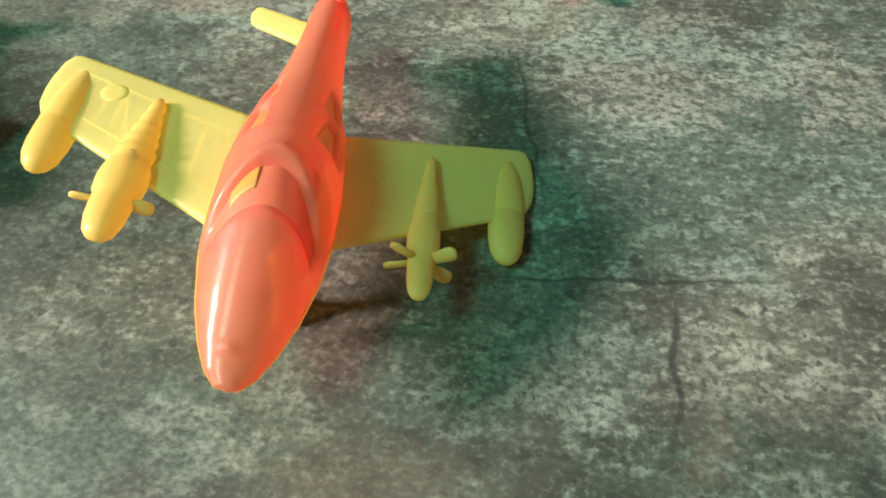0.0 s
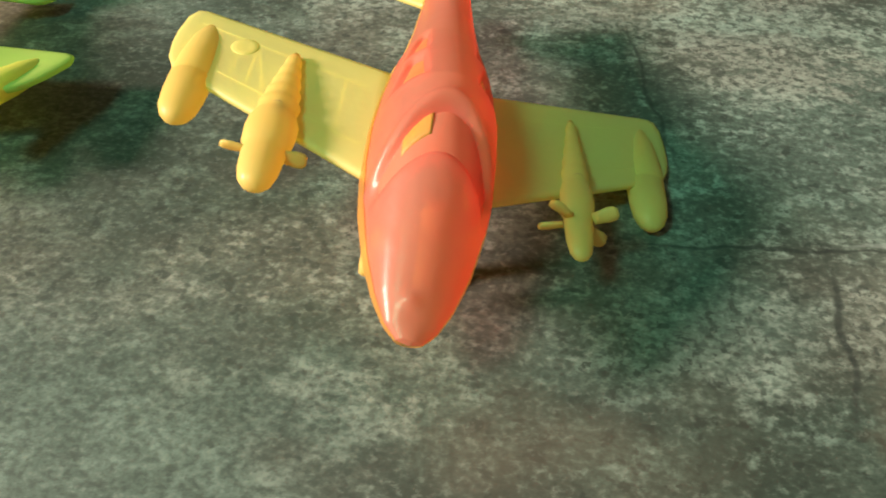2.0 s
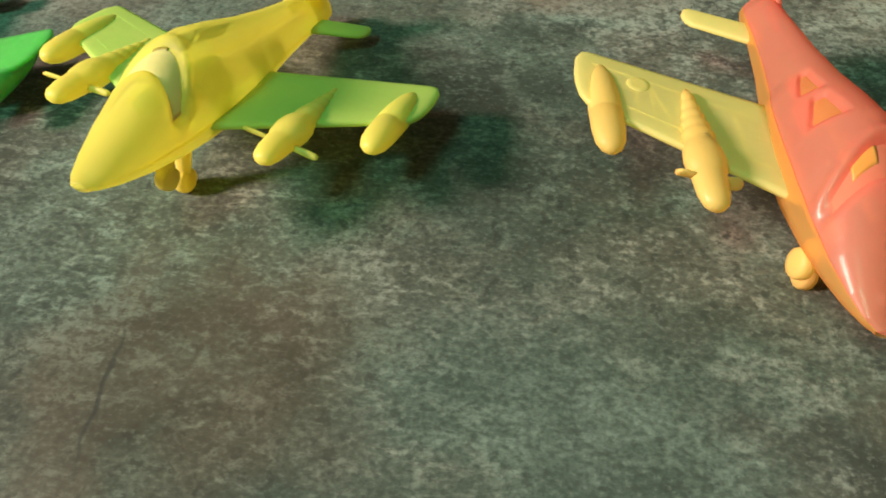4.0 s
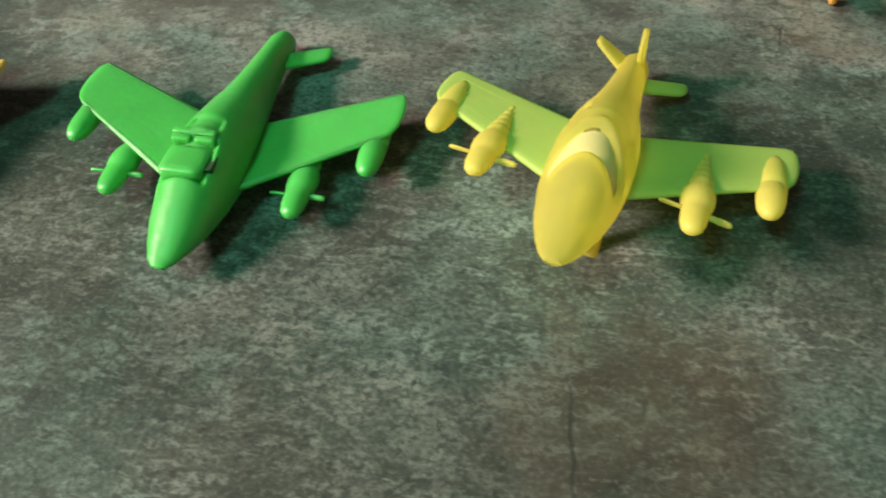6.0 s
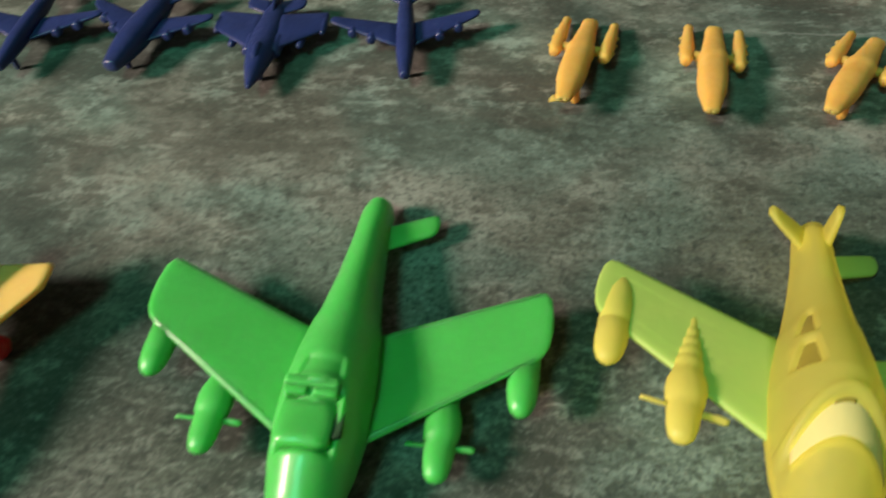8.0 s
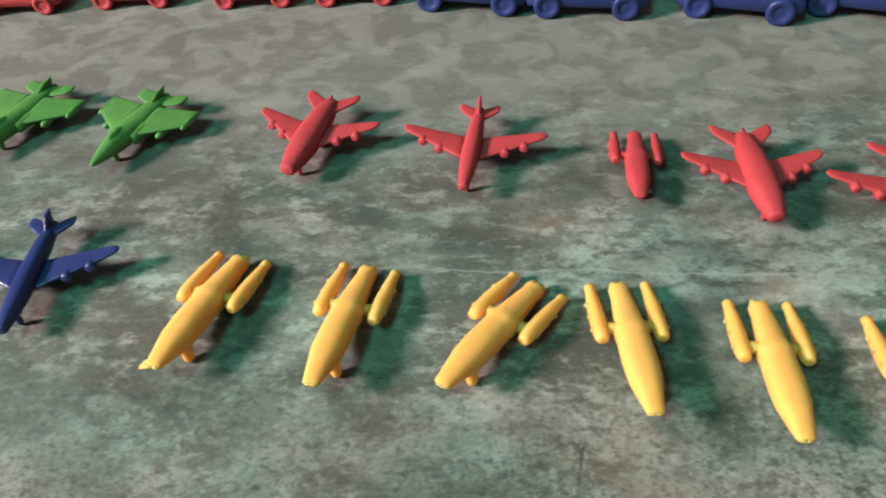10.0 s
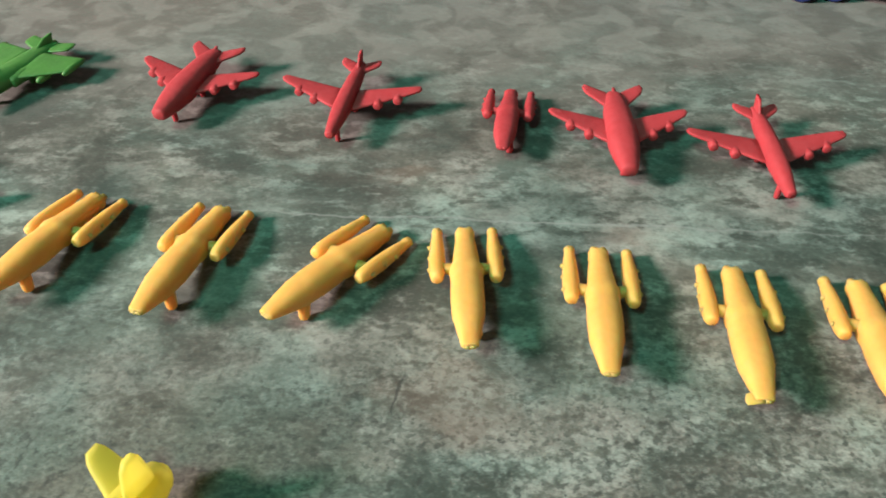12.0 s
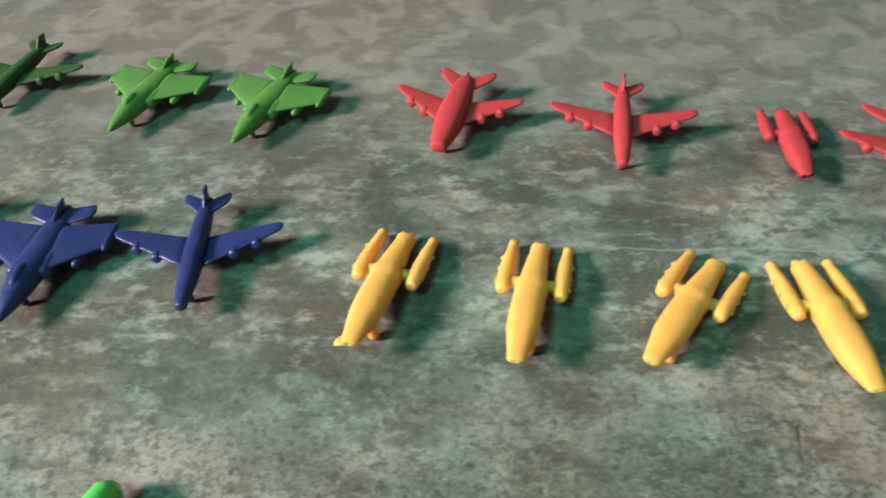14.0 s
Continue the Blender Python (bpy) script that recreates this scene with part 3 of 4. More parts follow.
                bar(bm, (s * xa, chord(xa, u), top(xa, -0.00050)), (s * xb, chord(xb, u), top(xb, -0.00050)), 0.00055, 0.00050, 8)
                part("wing_edge", bm, wing_m, wing)
        zp = z1 + offsets[0]
        bm = bmesh.new()
        spindle(bm, s * 0.0406, zp, [(-0.0004, 0.0006), (0.0, 0.0013), (0.0010, 0.0021), (0.0028, 0.00275), (0.006, 0.0031), (0.0105, 0.0032), (0.0108, 0.0030), (0.0112, 0.0032), (0.016, 0.0031), (0.021, 0.0026), (0.0250, 0.0016), (0.0262, 0.0005)], 20, plump * 1.10, 0.80)
        part("drop_tank", bm, pod_m, wing)
        zi = z0 + (z1 - z0) * 0.45 + offsets[1]
        # a smooth cowling, then a tapering row of ridges
        ridge = 0.84 if bump else 0.96
        beads = [(-0.0153, 0.0008), (-0.0149, 0.0018), (-0.0138, 0.0027), (-0.0115, 0.0033), (-0.008, 0.0036), (-0.0066, 0.0036), (-0.006, 0.0041), (-0.003, 0.0044), (-0.0008, 0.0042), (0.0006, 0.0037), (0.0016, 0.0033)]
        for i in range(5):
            y, r = 0.0024 + 0.0029 * i, (0.0036 if bump else 0.0032) - 0.00052 * i
            beads += [(y, r * 0.97), (y + 0.0007, r), (y + 0.0014, r), (y + 0.0023, r * ridge)]
        beads += [(0.0178, 0.0006)]
        bm = bmesh.new()
        spindle(bm, s * 0.0248, zi, beads, 22, plump * 0.92 * slim[0 if s < 0 else 1], 0.75)
        engine = part("engine", bm, pod_m, wing)
        if bump:
            # a shallow notch between the cowling and the ridges
            bm = bmesh.new()
            high_at = zi + 0.75 * 0.92 * plump * slim[0 if s < 0 else 1] * 0.0034
            rows_mesh(bm, [[(s * 0.0248 + 0.0012 * k * math.cos(b), 0.0009 + 0.0013 * k * math.sin(b), high_at + dz - 0.0005 * (k * math.cos(b)) ** 2) for b in (2 * math.pi * j / 12 for j in range(12))] for k, dz in ((1.0, -0.0006), (1.0, 0.0001), (0.7, -0.0001), (0.3, -0.0003))])
            part("notch", bm, POD_NOTCH, engine)
        bm = bmesh.new()
        for angle in blades[0 if s < 0 else 1]:
            a = radians(angle)
            d = Vector((math.cos(a), 0, math.sin(a)))
            o = Vector((s * 0.0248, -0.0076, zi))
            rows = []
            for q, w in ((0.0024, 0.0010), (0.0036, 0.0011), (0.0048, 0.0013), (0.0059, 0.0012), (0.0064, 0.0006)):
                c = o + d * (0.0024 + (q - 0.0024) * reach[0])
                across = Vector((-math.sin(a), 0.35, math.cos(a))) * w * reach[1]
                thin = Vector((0, 1, 0)) * 0.0005
                rows.append([c + across * math.cos(b) + thin * math.sin(b) for b in (2 * math.pi * j / 8 for j in range(8))])
            rows_mesh(bm, rows)
        part("propeller", bm, pod_m, wing)

    for kind, (x, y, z) in tails:
        bm = bmesh.new()
        if kind == "tailplane":
            s = math.copysign(1, x)
            blade(bm, wing_sections(s, 0.002, abs(x), 0.0010, z, 0.0405, y - 0.0060, 0.0485, y + 0.0010, 0.0020, 0.0016, tip=0.002))
            part("tailplane", bm, wing_m, root)
        else:
            base = Vector((math.copysign(0.0016, x), 0.0500, 0.0030))
            secs = []
            for i in range(9):
                u = i / 8
                end = 1 - math.sqrt(max(0, 1 - max(0, (u - 0.75) / 0.25) ** 2))
                p = base.lerp(Vector((x, y, z)), u)
                long = 0.0052 - 0.0026 * u - 0.0010 * end
                side = Vector((z - base.z, 0, base.x - x)).normalized()
                secs.append(((p.x, p.z), p.y - long, p.y + long * 0.8, 0.0022 - 0.0006 * u, (side.x, side.z)))
            blade(bm, secs)
            part("tail_fin", bm, body_m, root)
    for x, y, low, r in gear:
        bm = bmesh.new()
        bar(bm, (x * 0.72, y + 0.0012, -0.0025), (x, y, low + r), 0.0026, 0.0014)
        strut = part("landing_leg", bm, pod_m, root)
        bm = bmesh.new()
        n = 16
        rows = [[(x + dx, y + r * k * math.cos(2 * math.pi * i / n), low + r + r * k * math.sin(2 * math.pi * i / n)) for i in range(n)] for dx, k in ((-0.0015, 0.55), (-0.0013, 0.9), (-0.0006, 1.0), (0.0006, 1.0), (0.0013, 0.9), (0.0015, 0.55))]
        rows_mesh(bm, rows)
        part("wheel", bm, pod_m, strut)
    return root


SIDE_WINDOWS = [(0.0008, 0.0098, 1.92, 2.62, 0.10), (0.0110, 0.0196, 1.98, 2.54, 0.10)]
FAR_WINDOWS = [(y0, y1, math.pi - a1, math.pi - a0, deep) for y0, y1, a0, a1, deep in SIDE_WINDOWS]
ORANGE_AT = pose(-0.0294, 0.0883, 0.0176, -1.37, 14.71, -2.12)
YELLOW_AT = pose(-0.1549, 0.1132, 0.0166, -11.72, 1.54, -20.59)
GREEN_AT = pose(-0.2506, 0.1275, 0.0065, -2.30, 0.88, -9.83)
aircraft("toy_plane", ORANGE_AT, "glossy red-orange toy plane with yellow-green wings on the floor sheet", (RED_CLEAR, PEACH_BELLY, OLIVE_WING, POD_YELLOW, AMBER),
         (0.0012, -0.0048), [("tailplane", (-0.0170, 0.0572, -0.0038)), ("fin", (0.0010, 0.0560, 0.0085))], ((0, 180), (40, 150, 205, 330)),
         [(-0.0062, -0.0185, -0.0085, 0.0030), (0.0035, -0.0110, -0.0186, 0.0030)], SIDE_WINDOWS + FAR_WINDOWS, [(1.80, 2.22, 0.45, 0.95)], offsets=(0.0003, 0.0016), bump=True, seam=0.19, screen=PEACH_SCREEN, slim=(1.0, 0.72))
aircraft("toy_plane", YELLOW_AT, "lemon yellow toy plane with lime wings, nose raised on its wheels", (LEMON, LEMON, LIME_WING, LEMON_POD, LEMON_SHADE),
         (0.0010, 0.0006), [("tailplane", (0.0160, 0.0562, -0.0016)), ("fin", (-0.0115, 0.0525, 0.0085)), ("fin", (0.0012, 0.0485, 0.0155))], ((178, 358), (173, 351)),
         [(0.0000, -0.0080, -0.0186, 0.003), (0.0060, -0.0200, -0.0085, 0.0026)], SIDE_WINDOWS, [(1.52, 1.86, 0.80, 0.94)], offsets=(-0.0006, 0.0004), screen=CREAM_SCREEN, slim=(1.0, 0.97), reach=(1.5, 0.6))
aircraft("toy_plane", GREEN_AT, "bright green toy plane lying flat on its belly", (BRIGHT_GREEN, BRIGHT_GREEN, BRIGHT_GREEN, BRIGHT_GREEN, HOLE_SHADE),
         (0.0002, 0.0058), [("tailplane", (0.0164, 0.0548, 0.0004))], ((180, 0), (180, 0)), [], [(-0.0165, -0.0030, 0.92, 2.45, 0.15), (-0.0016, 0.0040, 1.05, 2.10, 0.06)], [(0.0054, -0.0098, 0.0009, 0.0028, 0.0106)],
         high=0.86, plump=0.99, offsets=(-0.0029, -0.0027), lines=False, reach=(1.2, 0.6))


# ---- large toy shuttle: red cover on an orange hull ----
def space_shuttle(matrix):
    root = root_at("toy_shuttle", matrix, "orange toy space shuttle with a ribbed red top cover", "toy shuttle", "large toy planes on the floor")
    half = [(-0.034, 0.0), (-0.0335, 0.0020), (-0.031, 0.0037), (-0.026, 0.0050), (-0.018, 0.0058), (-0.010, 0.0060), (-0.004, 0.0064), (0.002, 0.0077), (0.008, 0.0095), (0.014, 0.0108), (0.020, 0.0102), (0.027, 0.0080)]
    over = [(-0.034, 0.0), (-0.0335, 0.0018), (-0.031, 0.0036), (-0.026, 0.0054), (-0.018, 0.0066), (0.0, 0.0072), (0.014, 0.0072), (0.027, 0.0052)]
    under = [(-0.034, 0.0), (-0.0335, 0.0012), (-0.028, 0.0028), (-0.015, 0.0036), (0.02, 0.0038), (0.027, 0.0036)]
    bm = bmesh.new()
    round_body(bm, -0.0345, 0.027, half, [(y, t * 0.9) for y, t in over], under, n=50, around=36)
    part("hull", bm, ORANGE, root)

    def ribs(y, a):
        return -0.035 - 0.055 * abs(math.sin(y * math.pi / 0.0055)) ** 0.8 * eased_step((0.0135 - y) / 0.004)

    bm = bmesh.new()
    round_body(bm, -0.0332, 0.0145, half, over, under, n=150, around=40, dent=ribs, arc=(0.02, math.pi - 0.02))
    part("top_cover", bm, RED_SOLID, root, "ribbed red cover")
    bm = bmesh.new()
    rows = []
    for y, w, z in ((0.0135, 0.0072, 0.0072), (0.0160, 0.0056, 0.0076), (0.0180, 0.0032, 0.0072), (0.0190, 0.0012, 0.0066)):
        rows.append([(w * math.cos(b), y, z - 0.0022 + 0.0022 * math.sin(b)) for b in (2 * math.pi * j / 16 for j in range(16))])
    rows_mesh(bm, rows)
    part("cover_tongue", bm, RED_SOLID, root, "ribbed red cover")
    for s in (-1, 1):
        bm = bmesh.new()
        blade(bm, wing_sections(s, 0.0055, 0.0225, -0.0005, 0.0024, -0.001, 0.0205, 0.0278, 0.0268, 0.0024, 0.0020, tip=0.0008), crisp=0.55)
        part("delta_wing", bm, ORANGE, root)
        for q in (0.30, 0.62):
            bm = bmesh.new()
            bar(bm, (s * (0.0085 + 0.004 * q), 0.006 + 0.012 * q, 0.0008 + 0.0006 * q), (s * (0.0100 + 0.008 * q), 0.0230, 0.0010 + 0.0011 * q), 0.0003, 0.0003, 6)
            part("panel_line", bm, ORANGE, root)
    # a broad pedestal that narrows into the upright fin, with a lower step beside it
    bm = bmesh.new()
    blade(bm, [((0.0010 - 0.0012 * u, 0.0015 + 0.0124 * u), 0.0120 + 0.0127 * u, 0.0272 + 0.0024 * u, 0.0160 - 0.0106 * u ** 0.7, (1, 0)) for u in (0, 0.15, 0.3, 0.5, 0.7, 0.88, 0.97, 1.0)])
    part("tail_pedestal", bm, ORANGE, root)
    bm = bmesh.new()
    blade(bm, [((-0.0002 - 0.0018 * u, 0.0030 + 0.0120 * u), 0.0135 + 0.0116 * u, 0.0278 + 0.0024 * u, 0.0080 - 0.0044 * u, (1, 0)) for u in (0, 0.2, 0.4, 0.6, 0.8, 0.93, 1.0)])
    part("tail_fin", bm, ORANGE, root)
    bm = bmesh.new()
    bar(bm, (0.0004, -0.0268, -0.002), (0.0012, -0.0290, -0.0112), 0.0024, 0.0018)
    part("front_foot", bm, ORANGE, root)
    for x, y, low in ((0.0085, 0.0105, -0.0100), (-0.0085, 0.0085, -0.0100)):
        bm = bmesh.new()
        bar(bm, (x * 0.7, y - 0.001, -0.002), (x, y, low), 0.0030, 0.0034)
        part("rear_foot", bm, RED_SOLID, root, "red plastic rear foot")
    return root


space_shuttle(pose(-0.3418, 0.1380, 0.0125, 0, -1.5, -7.0))


# ---- small toys ----
def rocket(matrix, material, label, group, lip=0.0):
    """A small rocket plane with two boosters, a flat lip at the nose and one foot."""
    root = root_at("toy_rocket", matrix, label, "toy rocket", group)
    half = [(-0.021, 0.0017), (-0.0207, 0.0021), (-0.0185, 0.0025), (-0.0125, 0.0037), (-0.0118, 0.0040), (-0.006, 0.0043), (0.0005, 0.0042), (0.0016, 0.0041), (0.0030, 0.0045), (0.0048, 0.0044), (0.0056, 0.0038), (0.010, 0.0034), (0.0165, 0.0027), (0.0172, 0.0024), (0.0178, 0.0027), (0.0198, 0.0027), (0.0202, 0.0016)]
    over = [(-0.021, 0.0009), (-0.019, 0.0016), (-0.014, 0.0028), (-0.005, 0.0036), (0.0016, 0.0035), (0.0032, 0.0038), (0.0048, 0.0037), (0.0058, 0.0034), (0.012, 0.0029), (0.0196, 0.0024), (0.0202, 0.0012)]
    bm = bmesh.new()
    round_body(bm, -0.021, 0.0202, half, over, [(y, v * 1.15) for y, v in over], n=60, around=24, boxy=0.82)
    part("body", bm, material, root)
    for s in (-1, 1):
        bm = bmesh.new()
        spindle(bm, s * 0.0077, -0.0003, [(0.0016, 0.0008), (0.0018, 0.0014), (0.0030, 0.0018), (0.0060, 0.0021), (0.0100, 0.0021), (0.0150, 0.0018), (0.0188, 0.0014), (0.0193, 0.0012), (0.0198, 0.0014), (0.0212, 0.0014), (0.0214, 0.0010)], 12, 1.05)
        for q in (0.0052, 0.0098, 0.0140):
            bmesh.ops.create_uvsphere(bm, u_segments=8, v_segments=6, radius=0.0007, matrix=Matrix.Translation((s * 0.0096, q, -0.0001)))
        booster = part("booster", bm, material, root)
        bm = bmesh.new()
        bar(bm, (s * 0.0030, 0.0052, -0.0003), (s * 0.0066, 0.0064, -0.0003), 0.0018, 0.0012)
        part("strut", bm, material, root)
        bm = bmesh.new()
        spindle(bm, s * 0.0012, 0.0004, [(0.0190, 0.0012), (0.0200, 0.0013), (0.0212, 0.0010), (0.0214, 0.0004)], 10)
        part("nozzle", bm, material, root)
    bm = bmesh.new()
    blade(bm, wing_sections(1, 0.0000, 0.0017, -0.0001, -0.0002, -0.0214, -0.0213, -0.0185, -0.0190, 0.0011, 0.0010, n=3, tip=0.0004))
    blade(bm, wing_sections(-1, 0.0000, 0.0017 + lip, -0.0001, -0.0003 - lip * 0.3, -0.0214, -0.0213 - lip * 0.3, -0.0180, -0.0190, 0.0010, 0.0009, n=4, tip=0.0007))
    part("nose_lip", bm, material, root)
    bm = bmesh.new()
    bar(bm, (0.0014, -0.0105, -0.001), (0.0022, -0.0112, -0.0066), 0.0017, 0.0014)
    part("foot", bm, material, root)
    return root


def airliner(matrix, material, label, group, fat=False):
    """A small four-engined airliner, slim or stout."""
    root = root_at("toy_airliner", matrix, label, "toy plane", group)
    L = 0.0203 if fat else 0.0214
    w = 0.0049 if fat else 0.0030
    half = [(-L, w * 0.40), (-L + 0.0004, w * 0.52), (-L + 0.003, w * 0.64), (-L + 0.008, w * 0.84), (-L + 0.0135, w * 0.98), (0.0, w), (L * 0.5, w * 0.88), (L - 0.002, w * 0.62), (L, w * 0.40)]
    bm = bmesh.new()
    round_body(bm, -L, L, half, [(y, v * (0.85 if fat else 1.1)) for y, v in half], [(y, v * 0.8) for y, v in half], n=40, around=20, boxy=0.85)
    part("fuselage", bm, material, root)
    x1 = 0.0220 if fat else 0.0242
    f0, f1, r0, r1 = (-0.0080, 0.0072, 0.0060, 0.0106) if fat else (-0.0068, 0.0055, 0.0056, 0.0088)
    for s in (-1, 1):
        bm = bmesh.new()
        blade(bm, wing_sections(s, 0.001, x1, -0.0008, 0.0014, f0, f1, r0, r1, 0.0017, 0.0011, tip=0.0015))
        wing = part("wing", bm, material, root)
        for q in (0.45, 0.70):
            x = x1 * q
            y = f0 + q * (f1 - f0)
            z = -0.0008 + 0.002 * q - 0.0006
            bm = bmesh.new()
            spindle(bm, s * x, z, [(y - 0.0014, 0.0010), (y - 0.0012, 0.0014), (y + 0.0002, 0.0016), (y + 0.0022, 0.0013), (y + 0.0040, 0.0006)], 10)
            part("engine", bm, material, wing)
        bm = bmesh.new()
        k = 1.55 if fat else 1.1
        blade(bm, wing_sections(s, 0.0005, 0.0064 * k, 0.0006, 0.0012, L - 0.0075 * k, L - 0.0022 + (0.0022 if fat else 0), L - 0.0012, L + (0.0048 if fat else 0.0020), 0.0015, 0.0010, n=5, tip=0.001))
        part("tailplane", bm, material, root)
    bm = bmesh.new()
    h = 0.0018 if fat else 0.0048
    secs = [((0, 0.0006 + h * u), L - 0.0080 + 0.0050 * u, L - 0.0005 + 0.0014 * u, 0.0015 - 0.0004 * u, (1, 0)) for u in (0, 0.3, 0.6, 0.85, 1.0)]
    blade(bm, secs)
    part("tail_fin", bm, material, root)
    for x, y in ((0.0, -L + 0.0078), (0.0014, 0.0035), (-0.0014, 0.0035)):
        bm = bmesh.new()
        bar(bm, (x * 0.8, y, -0.001), (x, y, 0.0009 - matrix.translation.z), 0.0011, 0.0009)
        part("landing_leg", bm, material, root)
    return root


def fighter(matrix, material, label, group):
    """A small attack jet with cheek intakes, a canopy and pods at its wing tips."""
    root = root_at("toy_jet", matrix, label, "toy plane", group)
    half = [(-0.0230, 0.0005), (-0.0222, 0.0010), (-0.019, 0.0020), (-0.013, 0.0035), (-0.006, 0.0048), (0.004, 0.0050), (0.013, 0.0040), (0.0205, 0.0025), (0.0215, 0.0012)]
    over = [(-0.0230, 0.0005), (-0.0222, 0.0009), (-0.018, 0.0022), (-0.012, 0.0036), (-0.006, 0.0038), (0.004, 0.0030), (0.013, 0.0025), (0.0215, 0.0012)]
    bm = bmesh.new()
    round_body(bm, -0.0230, 0.0215, half, over, [(y, v * 0.8) for y, v in over], n=34, around=20)
    part("fuselage", bm, material, root)
    bm = bmesh.new()
    round_body(bm, -0.0150, -0.0010, [(-0.015, 0.0002), (-0.012, 0.0015), (-0.007, 0.0019), (-0.001, 0.0003)], [(-0.015, 0.0003), (-0.011, 0.0024), (-0.007, 0.0026), (-0.001, 0.0004)], [(-0.015, 0.0003), (-0.001, 0.0003)], axis=0.0020, n=14, around=14)
    part("canopy", bm, material, root)
    for s in (-1, 1):
        bm = bmesh.new()
        spindle(bm, s * 0.0042, -0.0002, [(-0.0065, 0.0015), (-0.0060, 0.0020), (0.0, 0.0023), (0.006, 0.0015), (0.009, 0.0005)], 12)
        part("intake", bm, material, root)
        bm = bmesh.new()
        blade(bm, wing_sections(s, 0.002, 0.0186, 0.0010, 0.0002, -0.0072, 0.0056, 0.0122, 0.0150, 0.0019, 0.0013, tip=0.001))
        wing = part("wing", bm, material, root)
        bm = bmesh.new()
        spindle(bm, s * 0.0176, -0.0002, [(0.0040, 0.0004), (0.0050, 0.0010), (0.0085, 0.0013), (0.0140, 0.0010), (0.0155, 0.0004)], 10)
        part("pod", bm, material, wing)
        bm = bmesh.new()
        spindle(bm, s * 0.0112, -0.0010, [(-0.0020, 0.0004), (-0.0010, 0.0012), (0.003, 0.0014), (0.007, 0.0005)], 10)
        part("store", bm, material, wing)
        bm = bmesh.new()
        blade(bm, wing_sections(s, 0.001, 0.0100, 0.0006, 0.0010, 0.0125, 0.0165, 0.0200, 0.0220, 0.0013, 0.0010, n=5, tip=0.001))
        part("tailplane", bm, material, root)
    bm = bmesh.new()
    blade(bm, [((0, 0.001 + 0.0032 * u), 0.0080 + 0.0085 * u, 0.0200 + 0.0012 * u, 0.0015 - 0.0004 * u, (1, 0)) for u in (0, 0.3, 0.6, 0.85, 1.0)])
    part("tail_fin", bm, material, root)
    for x, y in ((0.0, -0.0120), (0.0030, 0.0030), (-0.0030, 0.0030)):
        bm = bmesh.new()
        bar(bm, (x, y, -0.001), (x, y, -0.0050), 0.0013, 0.0011)
        part("landing_leg", bm, material, root)
    return root


# row of golden rockets: nose x, y and heading
GOLD_GROUP = "row of golden toy rockets"
ROCKETS = [(-0.1896, 0.2152, -19.5), (-0.1498, 0.2068, -16.6), (-0.1184, 0.2041, -38.9), (-0.0697, 0.1922, -2.2), (-0.0390, 0.1829, -8.4), (-0.0072, 0.1742, -10.7), (0.0226, 0.1681, -11.7)]
LONG = Matrix.Diagonal((1.0, 1.09, 1.0, 1.0))


def from_nose(x, y, heading, nose, z, tilt=0.0):
    """The pose of a toy whose nose is at x, y and whose middle lies nose metres behind it."""
    a = radians(heading)
    return pose(x - math.sin(a) * nose, y + math.cos(a) * nose, z, tilt, 0, heading)


first = rocket(from_nose(*ROCKETS[1], 0.0230, 0.0062, -8) @ LONG, GOLD, "golden yellow plastic toy rocket with two boosters and one foot", GOLD_GROUP)
for row in (*ROCKETS[2:5], ROCKETS[6]):
    copy_thing(first, from_nose(*row, 0.0230, 0.0062, -8))
lipped = rocket(from_nose(*ROCKETS[0], 0.0230, 0.0062, -8) @ LONG, GOLD, "golden yellow toy rocket with a bent lip at its nose", GOLD_GROUP, lip=0.0022)
copy_thing(lipped, from_nose(*ROCKETS[5], 0.0230, 0.0062, -8))

# red toys behind the rockets
RED_GROUP = "row of small red toys"
slim = airliner(from_nose(-0.1082, 0.2764, -12.4, 0.0232, 0.0078), MINI_RED, "slim matt red toy airliner with four engines", RED_GROUP)
copy_thing(slim, from_nose(0.0247, 0.2405, -5.0, 0.0232, 0.0078))
fat = airliner(from_nose(-0.1642, 0.2915, -18.2, 0.0213, 0.0078), MINI_RED, "stout matt red toy airliner with four engines", RED_GROUP, fat=True)
copy_thing(fat, from_nose(-0.0182, 0.2545, -4.5, 0.0213, 0.0078))
rocket(from_nose(-0.0545, 0.2690, -11.0, 0.0190, 0.0055, -6) @ Matrix.Scale(0.88, 4), MINI_RED, "small matt red toy rocket with two boosters", RED_GROUP)

# blue toys left of the rockets
BLUE_GROUP = "row of small blue toys"
airliner(from_nose(-0.2346, 0.2310, -1.0, 0.0232, 0.0065), MINI_BLUE, "slim navy blue toy airliner with four engines", BLUE_GROUP)
jet = fighter(from_nose(-0.2822, 0.2326, -7.1, 0.0230, 0.0060), MINI_BLUE, "navy blue toy attack jet", BLUE_GROUP)
airliner(from_nose(-0.3274, 0.2447, -17.4, 0.0213, 0.0068), MINI_BLUE, "stout navy blue toy airliner with four engines", BLUE_GROUP, fat=True)
airliner(from_nose(-0.3640, 0.2470, -8.0, 0.0232, 0.0065), MINI_BLUE, "slim navy blue toy airliner with four engines", BLUE_GROUP)

# green toys behind the blue ones
GREEN_GROUP = "row of small green toys"
jet = fighter(from_nose(-0.2312, 0.3044, -22.4, 0.0230, 0.0060), MINI_GREEN, "leaf green toy attack jet", GREEN_GROUP)
copy_thing(jet, from_nose(-0.2745, 0.3153, -19.2, 0.0230, 0.0060))
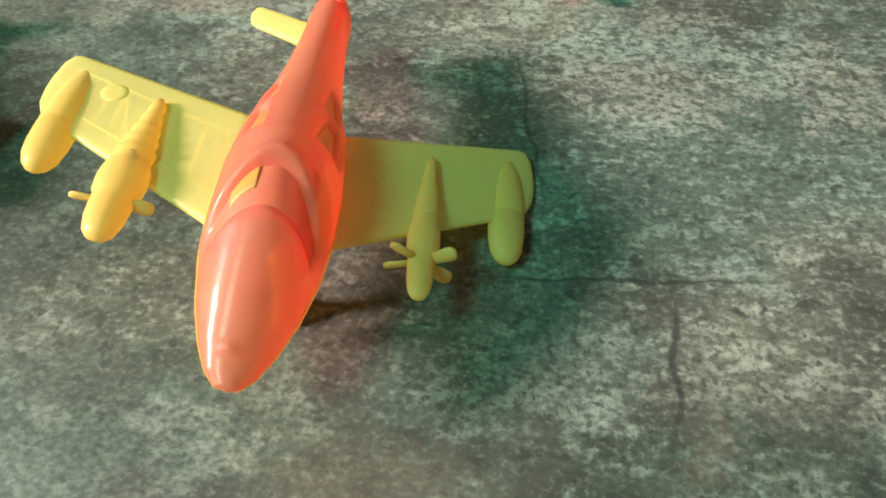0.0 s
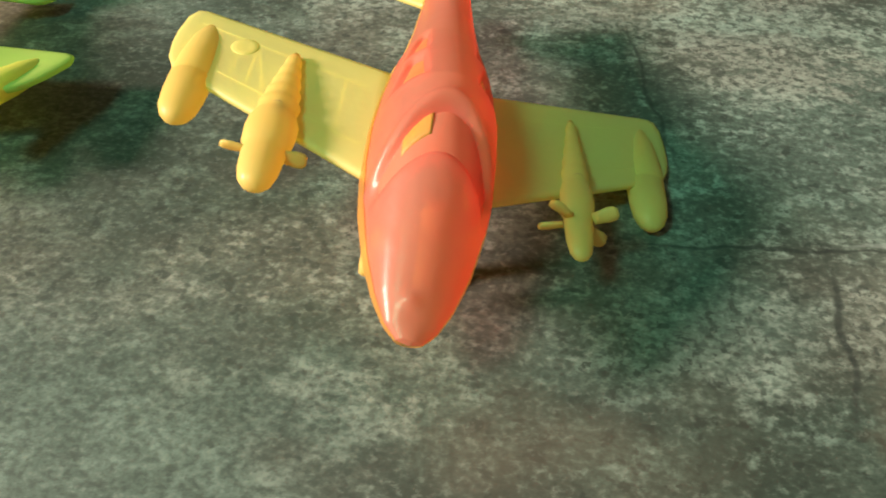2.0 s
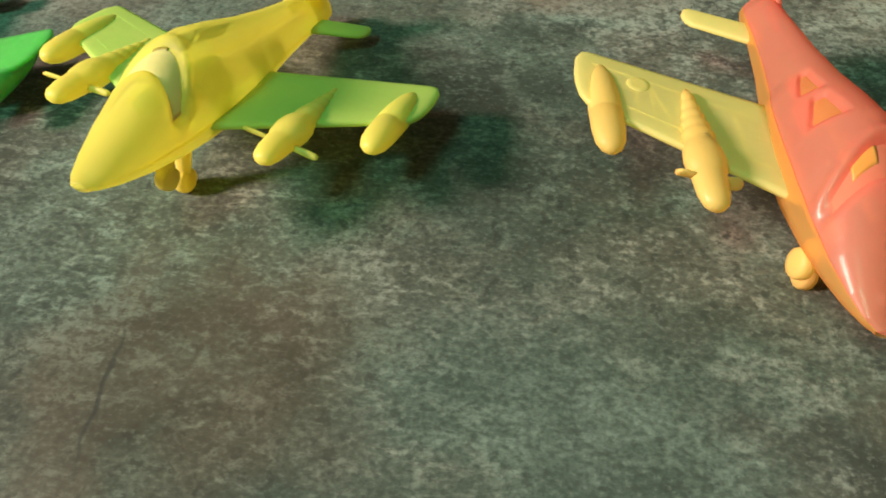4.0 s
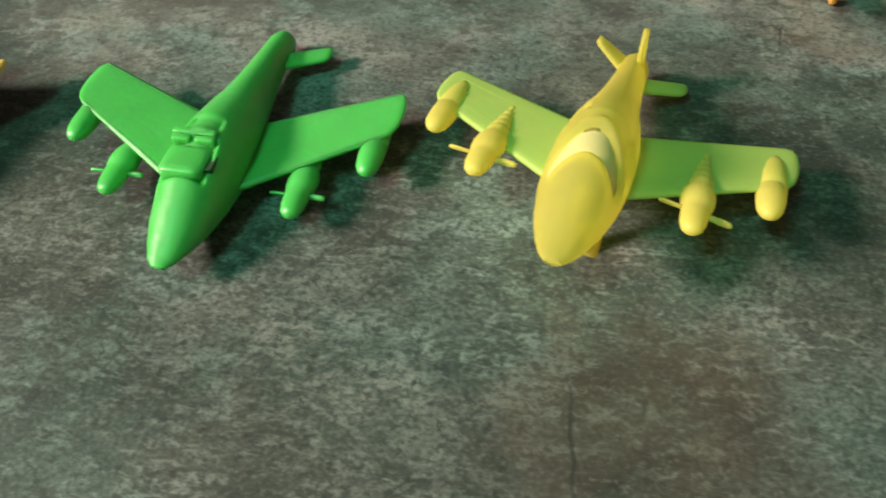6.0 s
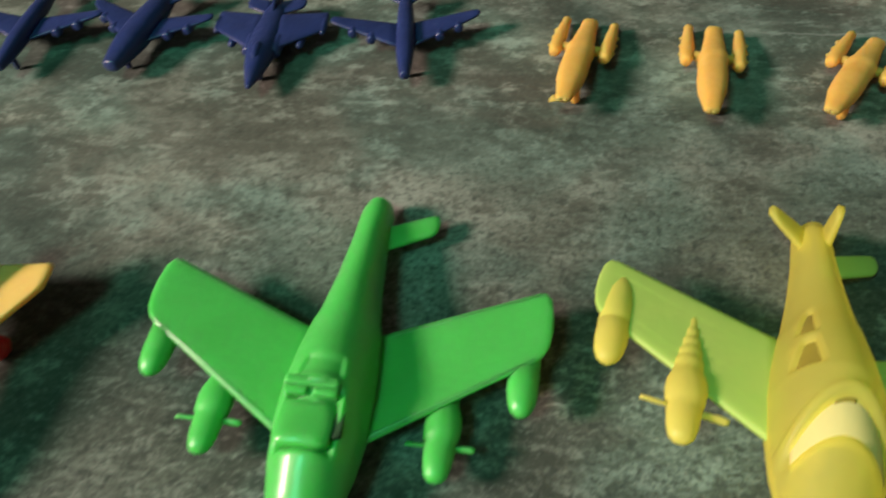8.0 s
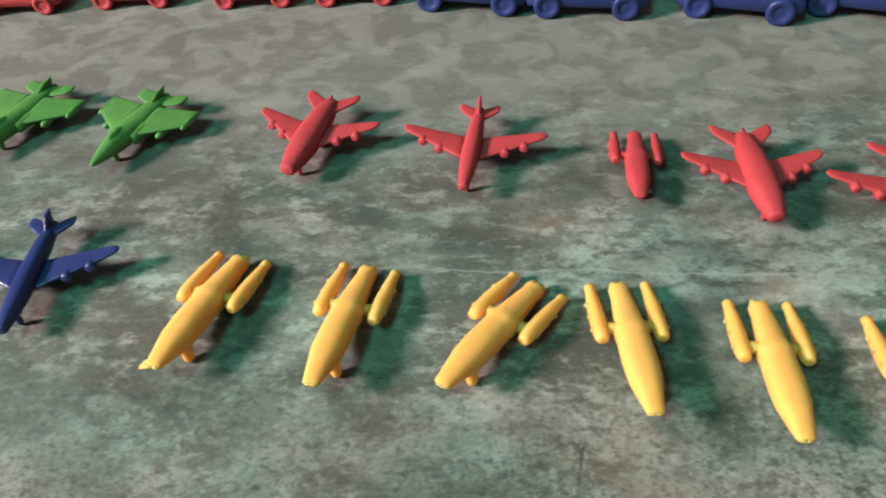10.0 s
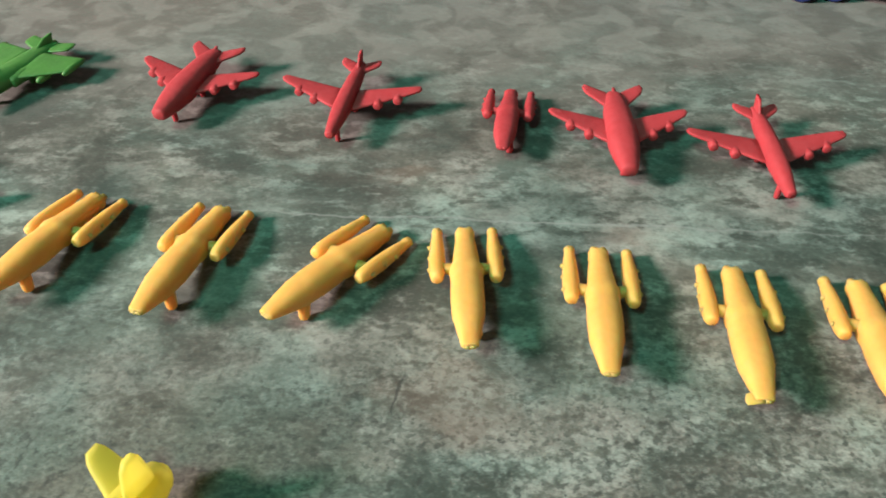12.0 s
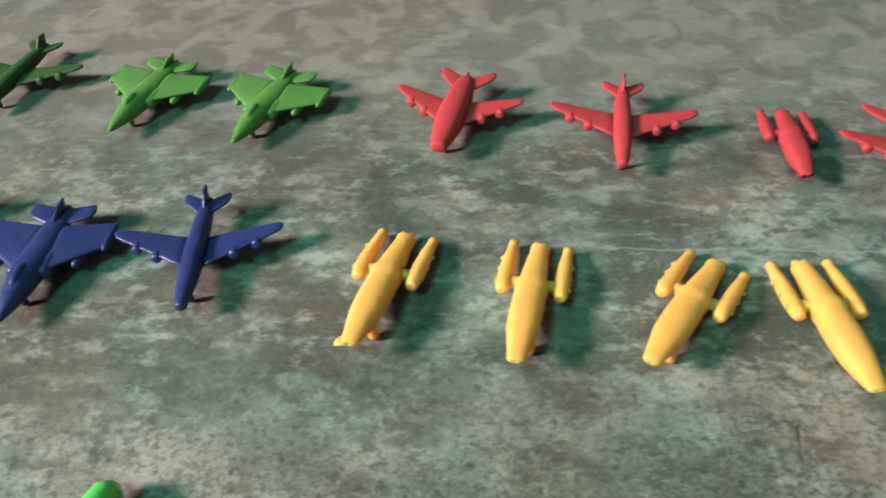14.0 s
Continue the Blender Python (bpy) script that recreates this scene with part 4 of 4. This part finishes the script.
airliner(from_nose(-0.3255, 0.3330, -14.0, 0.0232, 0.0055), MINI_DARK, "slim dark green toy airliner with four engines", GREEN_GROUP)


# ---- far row of toy cars ----
def toy_car(matrix, material, label, group):
    root = root_at("toy_car", matrix, label, "toy car", group)
    length, width = 0.0255, 0.0105
    bm = bmesh.new()
    rows = []
    for x, z0, z1, k in ((-1.0, 0.006, 0.009, 0.80), (-0.97, 0.0042, 0.0108, 0.92), (-0.6, 0.0038, 0.0130, 1.0), (0.0, 0.0038, 0.0138, 1.0), (0.6, 0.0038, 0.0132, 1.0), (0.97, 0.0042, 0.0112, 0.92), (1.0, 0.006, 0.009, 0.80)):
        row = []
        for i in range(16):
            a = 2 * math.pi * i / 16
            c, s = math.cos(a), math.sin(a)
            row.append((x * length, math.copysign(abs(c) ** 0.45, c) * width * k, (z0 + z1) / 2 + (z1 - z0) / 2 * math.copysign(abs(s) ** 0.5, s)))
        rows.append(row)
    rows_mesh(bm, rows)
    part("body", bm, material, root)
    bm = bmesh.new()
    rows = []
    for z, lo, hi, k in ((0.0125, -0.60, 0.62, 0.90), (0.0175, -0.42, 0.45, 0.80), (0.0195, -0.36, 0.38, 0.72), (0.0198, -0.30, 0.32, 0.6)):
        rows.append([(length * ((lo + hi) / 2 + (hi - lo) / 2 * math.copysign(abs(math.cos(a)) ** 0.4, math.cos(a))), width * k * math.copysign(abs(math.sin(a)) ** 0.4, math.sin(a)), z) for a in (2 * math.pi * i / 20 for i in range(20))])
    rows_mesh(bm, rows)
    part("cabin", bm, material, root)
    for x in (-0.0165, 0.0165):
        for s in (-1, 1):
            bm = bmesh.new()
            n = 18
            rows = [[(x + 0.0058 * k * math.cos(2 * math.pi * i / n), s * y, 0.0058 + 0.0058 * k * math.sin(2 * math.pi * i / n)) for i in range(n)] for y, k in ((0.0075, 0.8), (0.0082, 1.0), (0.0112, 1.0), (0.0120, 0.88), (0.0118, 0.6), (0.0110, 0.5), (0.0114, 0.2))]
            rows_mesh(bm, rows)
            part("wheel", bm, material, root)
    return root


CAR_GROUP = "far row of toy cars"
blue_car = toy_car(pose(-0.0945, 0.4163, 0, 0, 0, -15), MINI_BLUE, "navy blue plastic toy car with moulded wheels", CAR_GROUP)
for x, y, turn in ((-0.0453, 0.4050, -10), (0.0180, 0.3946, -19), (0.0690, 0.3880, -22), (0.1130, 0.3745, -24)):
    copy_thing(blue_car, pose(x, y, 0, 0, 0, turn))
red_car = toy_car(pose(-0.2494, 0.4393, 0, 0, 0, -4) @ Matrix.Scale(0.78, 4), MINI_RED, "small red plastic toy car with moulded wheels", CAR_GROUP)
for x, y in ((-0.1925, 0.4322), (-0.1462, 0.4280), (-0.3020, 0.4400)):
    copy_thing(red_car, pose(x, y, 0, 0, 0, -4))
